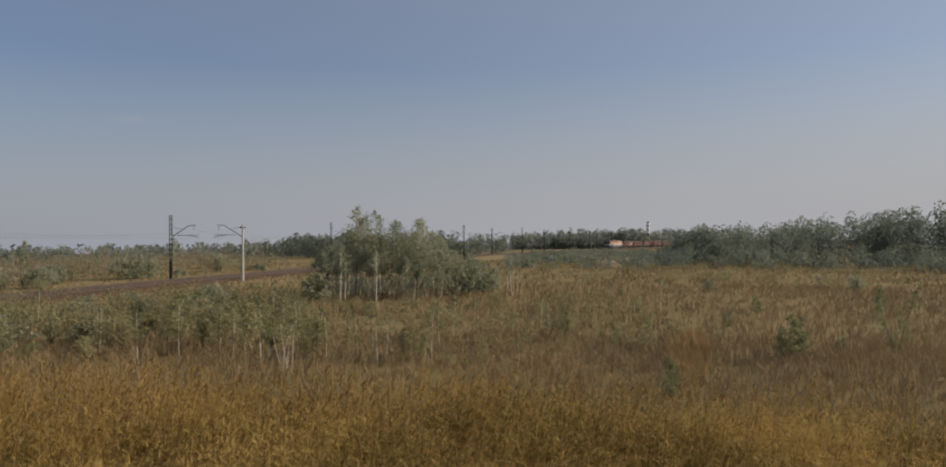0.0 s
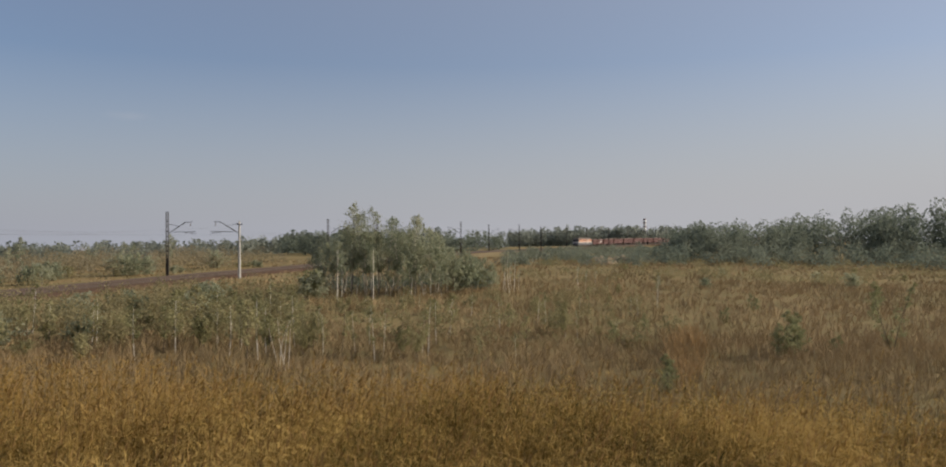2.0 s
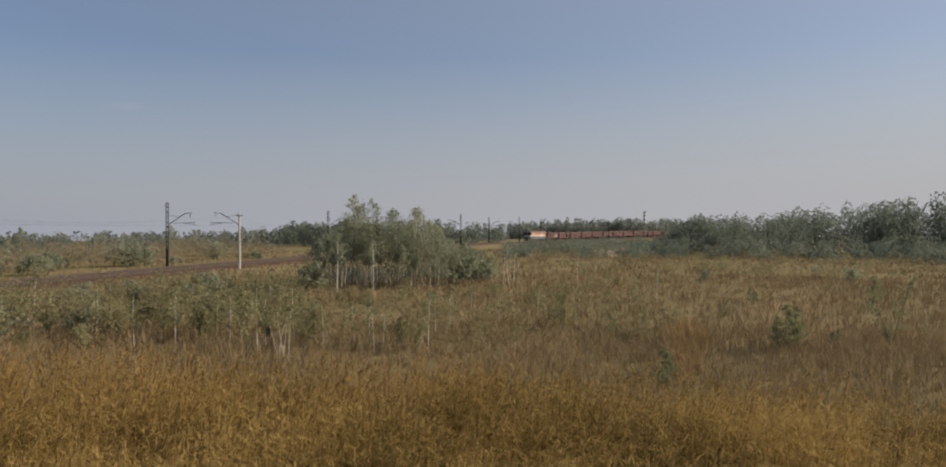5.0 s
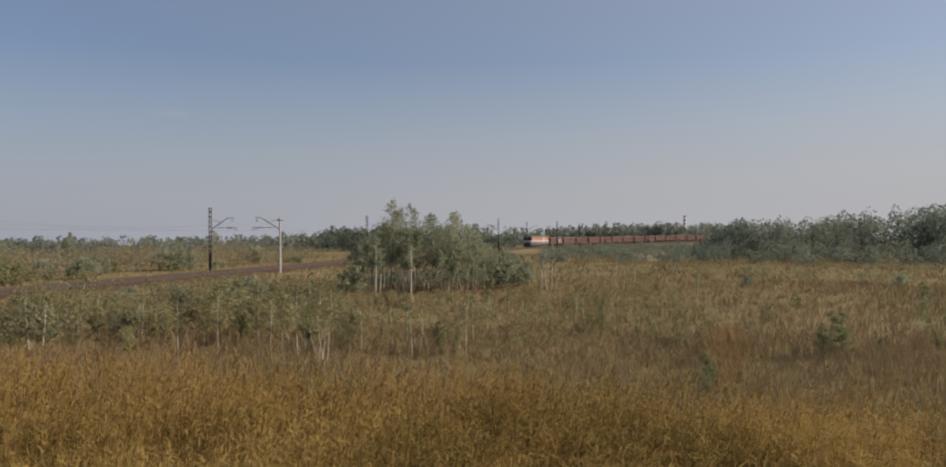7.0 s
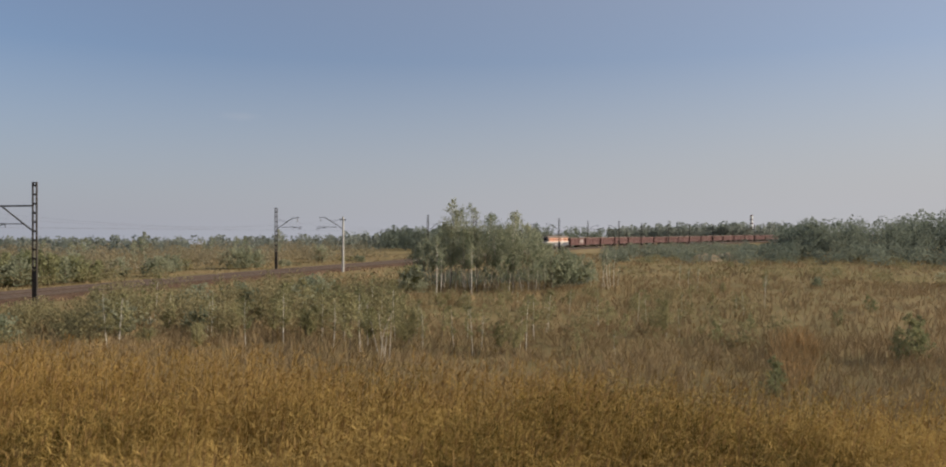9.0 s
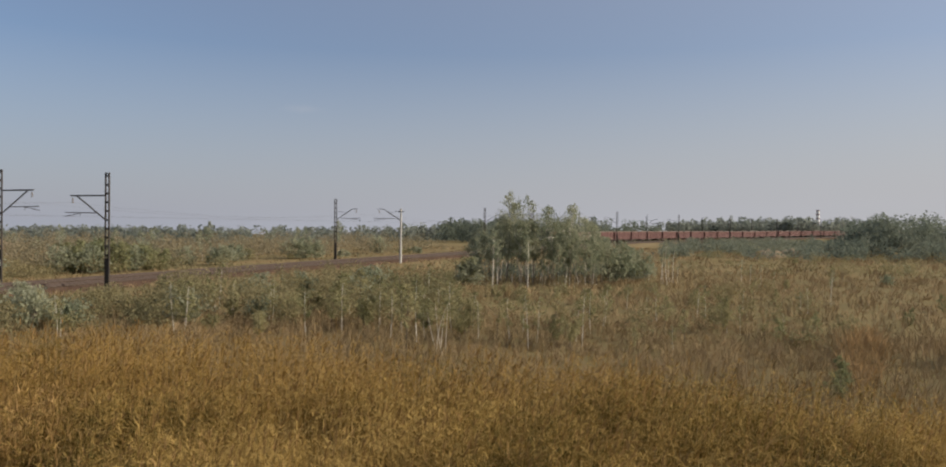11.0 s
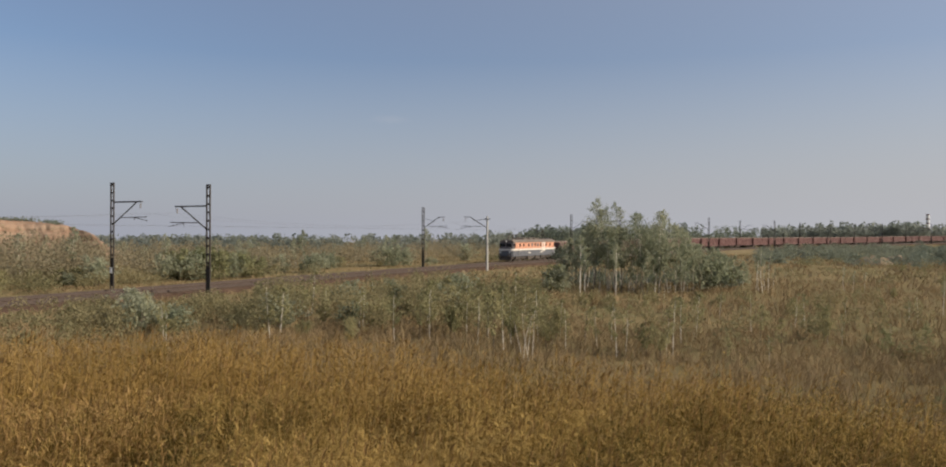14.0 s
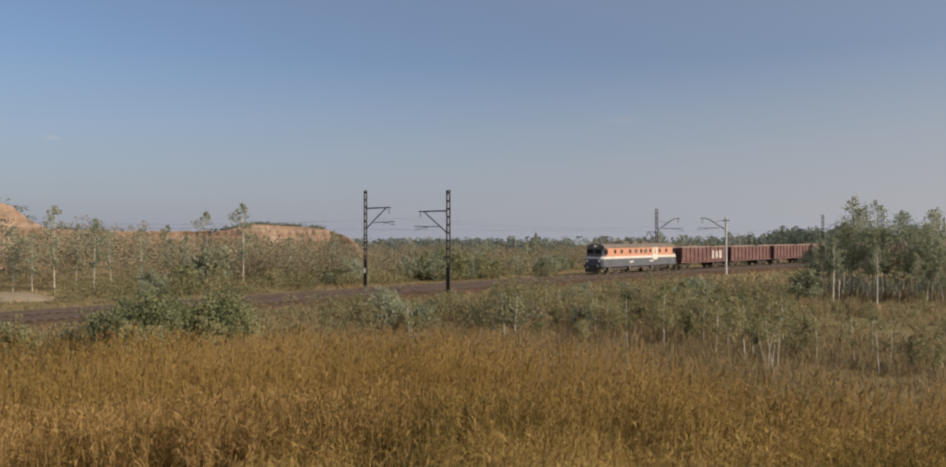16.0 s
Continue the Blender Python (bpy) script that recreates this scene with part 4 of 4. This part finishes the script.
# low shrubs added behind the copse, standing in for the shade between its stems
trees = [(x, y, g.uniform(1.2, 2.4), g.uniform(1.4, 2.4)) for x, y in sector(g, 60, -1.2, 11.4, 78, 90, 9)]
woods("copse_undergrowth", trees, 150, 0.075, M_HAZY_WOOD_LEAF, "low shrubs added to darken the back of the copse", 12)
# scrub of birch and willow behind the reeds, thinner out on the bog
trees = [(x, y, g.uniform(1.6, 3.3), g.uniform(1.1, 2.0)) for x, y in sector(g, 105, 12.5, 34, 41, 60, 9)]
trees += [(x, y, g.uniform(1.0, 1.9), g.uniform(1.0, 2.0)) for x, y in sector(g, 50, 33, 47, 41, 58, 9)]
trees += [(x, y, g.uniform(0.9, 1.7), g.uniform(0.8, 1.5)) for x, y in sector(g, 34, -16, 11.5, 38, 66, 9)]
trees += [(x, y, g.uniform(0.8, 1.6), g.uniform(1.0, 1.8)) for x, y in sector(g, 60, 44, 75, 40, 60, 8)]
woods("birch_scrub", [t for t in trees if line_gap(t[0], t[1])[0][0] > 8 and math.hypot(t[0] + 40, t[1] - 52) > 8], 300, 0.06, M_YOUNG_LEAF, "olive-green birch and willow scrub behind the reeds", 8)
# the wood on the right: taller away from the line
trees = []
for x, y in sector(g, 165, -40, -14.6, 172, 205, 16):
    az = -math.degrees(math.atan2(x, y))
    tallness = np.interp(-az, [14, 20, 24, 32, 75], [9.0, 10.0, 12.0, 13.6, 14.5])
    trees.append((x, y, tallness * g.uniform(0.62, 0.99), g.uniform(3.2, 6.4)))
woods("mixed_wood", trees, 480, 0.205, M_HAZY_WOOD_LEAF, "dark mixed wood at the edge of the bog", 1)
trees = [(x, y, g.uniform(2.0, 4.5), g.uniform(2.0, 3.5)) for x, y in sector(g, 100, -40, -12.0, 140, 172, 16)]
woods("willow_scrub", trees, 220, 0.14, M_HAZY_WOOD_LEAF, "willow scrub before the wood, leaf greyed for haze", 2)
# paler birches along the front of the wood, and low bushes straggling out on to the bog
trees = [(x, y, g.uniform(4.5, 9.0), g.uniform(1.8, 3.0)) for x, y in sector(g, 26, -40, -14.2, 160, 174, 16)]
woods("birch_fringe", trees, 300, 0.14, M_FRINGE_LEAF, "pale grey-green birches at the front of the wood", 9)
trees = [(x, y, g.uniform(0.7, 1.9), g.uniform(1.2, 3.4)) for x, y in sector(g, 110, -38, -4.0, 88, 158, 16)]
woods("bog_scrub", trees, 150, 0.09, M_YOUNG_LEAF, "low straggling bushes out on the bog", 10)
# scrub below the line
trees = [(x, y, g.uniform(1.0, 2.4), g.uniform(1.8, 3.4)) for x, y in sector(g, 330, -16, -2.5, 146, 330, 6)]
trees = [t for t in trees if line_gap(t[0], t[1])[0][0] > 5.8]
woods("bank_scrub", trees, 105, 0.19, M_FRINGE_LEAF, "low green scrub below the railway bank", 3)
# scrub along the far side of the track
trees = [(x, y, g.uniform(0.8, 2.1), g.uniform(1.2, 2.6)) for x, y in sector(g, 420, 24, 72, 60, 104, 9)]
trees = [t for t in trees if -26 < line_gap(t[0], t[1])[0][0] < -9 and not (64.2 < math.degrees(math.atan2(-t[0], t[1])) < 69.5 and math.hypot(t[0], t[1]) < 84)]
woods("trackside_scrub", trees, 130, 0.085, M_YOUNG_LEAF, "olive-brown scrub along the far side of the track", 13)
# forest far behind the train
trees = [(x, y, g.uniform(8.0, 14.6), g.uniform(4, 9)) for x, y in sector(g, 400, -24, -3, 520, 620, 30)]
woods("far_forest", trees, 110, 0.7, M_HAZY_FAR_LEAF, "far forest behind the railway, paled for haze", 4)
trees = [(x, y, g.uniform(5.0, 9.0), g.uniform(3, 5)) for x, y in sector(g, 190, -3, 14, 250, 330, 14)]
trees = [t for t in trees if line_gap(t[0], t[1])[0][0] < -10]
woods("birch_wood", trees, 170, 0.34, M_HAZY_WOOD_LEAF, "birch wood on the rise beyond the railway", 5)
# young wood beyond the line
trees = [(x, y, g.uniform(3.0, 5.2) * float(np.interp(math.degrees(math.atan2(-x, y)), [42, 46, 55, 60, 65], [0.8, 1.1, 1.25, 1.55, 1.8])), g.uniform(1.6, 3.0)) for x, y in sector(g, 540, 10, 74, 88, 180, 12)]
trees += [(x, y, g.uniform(3.6, 6.4), g.uniform(1.8, 3.2)) for x, y in sector(g, 120, 44, 71, 84, 118, 12)]
trees = [t for t in trees if line_gap(t[0], t[1])[0][0] < -14]
woods("young_wood", trees, 185, 0.118, M_HAZY_YOUNG_LEAF, "young birch wood beyond the railway", 6)
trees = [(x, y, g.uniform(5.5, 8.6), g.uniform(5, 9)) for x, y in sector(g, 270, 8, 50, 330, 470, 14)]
woods("far_wood", trees, 110, 0.6, M_HAZY_FAR_LEAF, "even line of trees far beyond the bog", 7)


# ---- reeds and sedge ----
def blades(g, foot, height, lean, width, bend=0.35):
    """Tapering grass blades of two pieces each, from feet, with leaning tips."""
    n = len(foot)
    a = g.uniform(0, 2 * math.pi, n)
    side = np.stack([np.cos(a), np.sin(a), np.zeros(n)], 1) * (width / 2)[:, None]
    up = np.zeros((n, 3))
    up[:, 2] = height
    mid = foot + up * 0.55 + lean * 0.3
    tip = foot + up * (1 - bend * 0.3) + lean
    v = np.stack([foot - side, foot + side, mid + side * 0.9, mid - side * 0.9, tip + side * 0.25, tip - side * 0.25], 1).reshape(-1, 3)
    k = np.arange(n)[:, None] * 6
    f = np.concatenate([k + [[0, 1, 2, 3]], k + [[3, 2, 4, 5]]])
    return v, f


def join(pieces):
    v, f, k = [], [], 0
    for a, b in pieces:
        v.append(a)
        f.append(b + k)
        k += len(a)
    return np.concatenate(v), np.concatenate(f)


def reed_edge(az):
    """How far out the tall reeds reach, by bearing."""
    return np.interp(az, [-40, -10, 5, 20, 38, 60, 80], [19, 19.5, 20.5, 23, 29, 31, 31])


def field(g, n, d0, d1, az0=-36, az1=72):
    az = g.uniform(az0, az1, n)
    d = np.sqrt(g.uniform(d0 * d0, d1 * d1, n))
    return az, d, -d * np.sin(np.radians(az)), d * np.cos(np.radians(az))


def reed_bed(name, n, d0, d1, leaves, seed, leaf_w, label, az0=-36, az1=72, material=M_REED, stray=1.2, tall=2.0):
    g = np.random.default_rng(seed)
    az, d, x, y = field(g, n, d0, d1, az0, az1)
    patch = np.sin(x * 0.9 + 1) * np.sin(y * 0.8) + 0.6 * np.sin(x * 2.1) * np.sin(y * 1.7 + 2)
    keep = (d > np.interp(az, [42, 56], [0, 15.6]) + g.normal(size=n) * 0.3) & (d < reed_edge(az) + g.normal(size=n) * stray) & (patch > (-1.12 if d1 < 19 else -1.4) + 0.5 * g.uniform(size=n))
    x, y = x[keep], y[keep]
    n = len(x)
    foot = np.stack([x, y, ground_z(x, y) - 0.05], 1)
    h = g.normal(tall, 0.085 * tall, n) + 0.14 * patch[keep]
    wind = np.array([0.12, -0.05, 0])
    lean = g.normal(size=(n, 3)) * [0.16, 0.16, 0] + wind
    pieces = [blades(g, foot, h, lean, np.full(n, 0.017), 0.1)]
    for k in range(leaves):
        u = g.uniform(0.62, 1.0, n)[:, None]
        start = foot + np.stack([np.zeros(n), np.zeros(n), h], 1) * u + lean * u * u
        a = g.uniform(0, 2 * math.pi, n)
        reach = g.uniform(0.12, 0.32, n)
        out = np.stack([np.cos(a) * reach, np.sin(a) * reach, g.uniform(-0.2, 0.06, n)], 1) + wind * 0.6
        pieces.append(blades(g, start, g.uniform(0.02, 0.15, n), out, np.full(n, leaf_w), 0.6))
    some = g.uniform(size=n) < 0.22
    k = int(some.sum())
    tip = foot[some] + np.stack([np.zeros(k), np.zeros(k), h[some]], 1) * 0.96 + lean[some]
    heads = [blades(g, tip, g.uniform(0.14, 0.26, k), g.normal(size=(k, 3)) * 0.06 + wind * 0.7, np.full(k, 1.3 * leaf_w), 0.5) for _ in range(2)]
    v, f = join(heads)
    tagged(new("reed_plumes", mesh_of("reed_plumes", v, f, M_PLUME)), "rust-brown plumes at the tops of the reeds", "reeds", kind="stuff")
    v, f = join(pieces)
    return tagged(new(name, mesh_of(name, v, f, material)), label, "reeds", kind="stuff")


reed_bed("reeds", 12500, 8.5, 18, 10, 21, 0.017, "tall golden-brown reeds with drying leaves", -36, 52)
reed_bed("dry_reeds", 3000, 15, 19.5, 9, 23, 0.019, "dry straw-coloured reeds at the front edge of the bed", 40, 72, M_DRY_REED)
reed_bed("reeds", 14600, 17, 34, 6, 22, 0.026, "tall golden reeds behind the nearest ones", -2, 72, M_GOLD_REED)
reed_bed("reeds", 3600, 17, 26, 7, 24, 0.024, "olive-brown reeds thinning out into the sedge", -36, 4, M_REED, 2.6, 1.7)
reed_bed("reeds", 4200, 20, 42, 5, 25, 0.026, "low straggling reeds among the sedge", -36, 60, M_GOLD_REED, 6.0, 1.15)


def sedge(name, n, d0, d1, per, h0, h1, width, seed, label, az0=-36, az1=72, material=M_SEDGE):
    g = np.random.default_rng(seed)
    az, d, x, y = field(g, n, d0, d1, az0, az1)
    gap, _ = line_gap(x, y)
    keep = ((d > reed_edge(az) - 1.5) | (az > 77)) & (np.abs(gap) > 4.7)
    keep &= (x + 42.2) ** 2 + (y - 55.0) ** 2 > 7.0
    if az1 - az0 < 10:
        keep &= ((az - (az0 + az1) / 2) / (az1 - az0) * 2) ** 2 + ((d - (d0 + d1) / 2) / (d1 - d0) * 2) ** 2 < g.uniform(0.0, 1.0, n)
    x, y = x[keep], y[keep]
    n = len(x)
    z = ground_z(x, y) - 0.04
    pieces = []
    tall_here = np.clip(0.85 + 0.16 * np.sin(x * 0.13 + 2) * np.sin(y * 0.11) + 0.16 * np.sin(x * 0.5) * np.sin(y * 0.45), 0.5, 1.2) * np.where(gap[keep] > 12, 1.0, np.where(gap[keep] > 0, 0.8, 0.5))
    for k in range(per):
        foot = np.stack([x + g.normal(size=n) * width * 3, y + g.normal(size=n) * width * 3, z], 1)
        pieces.append(blades(g, foot, g.uniform(h0, h1, n) * tall_here, g.normal(size=(n, 3)) * [0.26, 0.26, 0.02] + [0.03, 0, 0], width * g.uniform(0.6, 1.3, n)))
    v, f = join(pieces)
    return tagged(new(name, mesh_of(name, v, f, material)), label, "sedge", kind="stuff")


sedge("sedge", 13500, 18, 45, 5, 0.4, 0.95, 0.026, 31, "brown dry sedge and low reeds on the bog")
sedge("sedge", 9600, 45, 95, 5, 0.4, 0.9, 0.055, 32, "brown dry sedge and low reeds farther out")
sedge("sedge", 8000, 95, 210, 4, 0.4, 0.8, 0.17, 33, "faded sedge at the far side of the bog")


sedge("sedge", 1500, 3, 40, 5, 0.4, 0.9, 0.05, 36, "brown dry sedge behind the stand", 78, 318)
sedge("dead_ferns", 240, 27, 46, 8, 0.7, 1.3, 0.04, 34, "patch of rust-brown dead ferns in the bog", -17.4, -14.2, M_RUST_PLANT)


# ---- quarry face ----
def quarry():
    us = np.linspace(41.0, 82, 350)
    v, f, k = [], [], 22
    for az in us:
        d = 215 + 2.5 * math.sin(az * 0.7) + 2.5 * noise.noise((az * 0.5, 0, 0)) - np.interp(az, [60, 65], [0, 50])
        top = np.interp(az, [41, 43.6, 44.6, 46.0, 48, 51.5, 53.5, 61, 64.4, 65.6, 66.6, 68, 82], [-5, 0.5, 4.4, 6.4, 7.4, 8.0, 6.2, 6.0, 6.3, 8.0, 10.8, 12.0, 12.5])
        top += 0.35 * noise.noise((az * 2.3, 3, 0)) + 0.2 * noise.noise((az * 7, 3, 4))
        for j in range(k):
            u = j / (k - 1)
            z = -6 + (top + 6) * min(1, u * 1.06)
            bench = 1.6 * math.floor(z / 2.4) + 2.2 * max(0, (z / 2.4) % 1 - 0.6)
            gully = 0.9 * abs(noise.noise((az * 3.1, z * 0.3, 1))) + 0.5 * noise.noise((az * 9, z * 0.9, 5))
            p = at_az(az, d + bench + gully + (0 if j < k - 1 else 40))
            v.append((p.x, p.y, z))
    for i in range(len(us) - 1):
        for j in range(k - 1):
            a = i * k + j
            f.append((a, a + 1, a + k + 1, a + k))
    return tagged(new("quarry_face", mesh_of("quarry_face", v, f, M_SAND)), "bare orange sand face of a quarry", "cliff", kind="structure")


quarry()
g2 = np.random.default_rng(77)
pts = []
for i in range(70):
    az = g2.uniform(46.6, 53.5) if i < 50 else g2.uniform(60, 72)
    top = np.interp(az, [46.0, 48, 51.5, 53.5, 61, 64.4, 65.6, 66.6, 68, 82], [6.4, 7.4, 8.0, 6.2, 6.0, 6.3, 8.0, 10.8, 12.0, 12.5])
    d = 230 + 2.5 * math.sin(az * 0.7) + g2.uniform(2, 14) - np.interp(az, [60, 65], [0, 50])
    c, q = at_az(az, d), g2.normal(size=(70, 3))
    w = g2.uniform(0.5, 1.3)
    pts.append(np.array([c.x, c.y, top + 0.35 * w]) + q * [w, w, 0.35 * w])
cv, cf = cards(g2, np.concatenate(pts), 0.22, 0.75)
tagged(new("cliff_top_scrub", mesh_of("cliff_top_scrub", cv, cf, M_HAZY_WOOD_LEAF)), "dark scrub along the top of the quarry", "scrub", kind="stuff")


# ---- sandy clearing beyond the line ----
c = at_az(66.8, 79)
v, f = [], []
for i in range(13):
    for j in range(25):
        u, w = i / 12 - 0.5, j / 24 - 0.5
        p = Vector((c.x + w * 10 + u * 3, c.y + u * 6, 0))
        rise = max(0.0, 1 - (2 * u) ** 2 - (2 * w) ** 2) ** 0.5
        v.append((p.x, p.y, z_at(p.x, p.y) - 0.05 + (0.45 + 0.2 * noise.noise((w * 9, u * 6, 2))) * rise))
for i in range(12):
    for j in range(24):
        a = i * 25 + j
        f.append((a, a + 1, a + 26, a + 25))
tagged(new("sand_bank", mesh_of("sand_bank", v, f, M_PALE_SAND, True)), "low bank of bare sand beyond the railway", "sand", kind="structure")


# ---- bare earth on the bank and at the foot of it ----
M_OCHRE = shader("ochre_earth", [(0.13, 0.10, 0.052), (0.18, 0.14, 0.074), (0.225, 0.178, 0.10)], 0.25, 0.95, bump=0.5, fine=3)
v, f = [], []
slope = np.linspace(168, 226, 40)
for s in slope:
    for k in range(6):
        q = line_at(s, 5.0 + 1.7 * k, 0)
        lump = 0.18 * noise.noise((s * 0.3, k * 0.8, 7)) * min(1, k / 2)
        v.append((q.x, q.y, z_at(q.x, q.y) + (0.34 + lump) * math.sin(math.pi * (s - 166) / 62) ** 0.5 - 0.06 * k))
for i in range(39):
    for k in range(5):
        a = i * 6 + k
        f.append((a, a + 1, a + 7, a + 6))
tagged(new("bank_earth", mesh_of("bank_earth", v, f, M_OCHRE, True)), "bare ochre earth on the railway bank", "earth", kind="structure")


def sand_heap(az, d, wide, deep, high):
    c = at_az(az, d)
    v, f = [], []
    for i in range(9):
        for j in range(21):
            u, w = i / 4 - 1, j / 10 - 1
            x, y = c.x + w * wide, c.y + u * deep
            dome = max(0.0, 1 - u * u - w * w) ** 0.5
            v.append((x, y, z_at(x, y) - 0.06 + dome * high * (1 + 0.5 * noise.noise((w * 4, u * 3, az)))))
    for i in range(8):
        for j in range(20):
            a = i * 21 + j
            f.append((a, a + 1, a + 22, a + 21))
    return tagged(new("sand_heap", mesh_of("sand_heap", v, f, M_PALE_SAND, True)), "low heap of pale sand on the bog", "sand", kind="structure")


for az, d, wide, high in ((-9.7, 158, 3.6, 1.3), (-11.2, 160, 3.4, 1.5), (-12.6, 161, 2.6, 1.1)):
    sand_heap(az, d, wide, 1.6, high)


# ---- far chimney ----
chimney = new("chimney")
base = at_az(-12.93, 1200)
chimney.matrix_basis = pose(base.x, base.y, z_at(base.x, base.y))
part("shaft", rod(bmesh.new(), (0, 0, -1), (0, 0, 27), 2.7, 2.4, 16), M_PLATE, chimney, "white chimney shaft")
z = 27.0
for i in range(7):
    tall_band = 1.6 if i % 2 == 0 else 4.2
    part("band", rod(bmesh.new(), (0, 0, z), (0, 0, z + tall_band), 2.4 - 0.04 * i, 2.36 - 0.04 * i, 16), M_REDBAND if i % 2 == 0 else M_PLATE, chimney, "faded dark red band" if i % 2 == 0 else "white band")
    z += tall_band
tagged(chimney, "far white chimney with red bands", "chimney")


# ---- far works building beside the chimney ----
works = new("works_building")
base = at_az(-12.35, 1215)
works.matrix_basis = pose(base.x, base.y, z_at(base.x, base.y), 0, 0, -12)
part("wall", box(bmesh.new(), -11, 11, -8, 8, -1, 27, 0.2), M_CONCRETE, works, "pale concrete walls")
part("roof", box(bmesh.new(), -11.6, 11.6, -8.6, 8.6, 27, 28, 0.2), M_ROOF, works, "flat grey roof")
tagged(works, "far pale flat-roofed works building beside the chimney", "building")


def motions():
    times = [0.5 * i for i in range(33)]
    walk(loco, [(t, vehicle_pose(loco_s(t) + LOCO_LENGTH / 2, 4.9)) for t in times])
    ticks = [i / FPS for i in range(16 * FPS + 1)]
    for vehicle, radius in ((loco, 0.62), (wagons[0], 0.46), (wagons[1], 0.46)):
        for wheel in [o for o in vehicle.children_recursive if o.name.startswith("wheelset")]:
            x = wheel.location.x
            walk(wheel, [(t, pose(x, 0, radius, 0, -math.degrees((loco_s(0) - loco_s(t)) / radius) % 360)) for t in ticks])
    for i, w in enumerate(wagons):
        walk(w, [(t, vehicle_pose(loco_s(t) + LOCO_LENGTH + (i + 0.5) * WAGON_PITCH, 4.5)) for t in times])


motions()
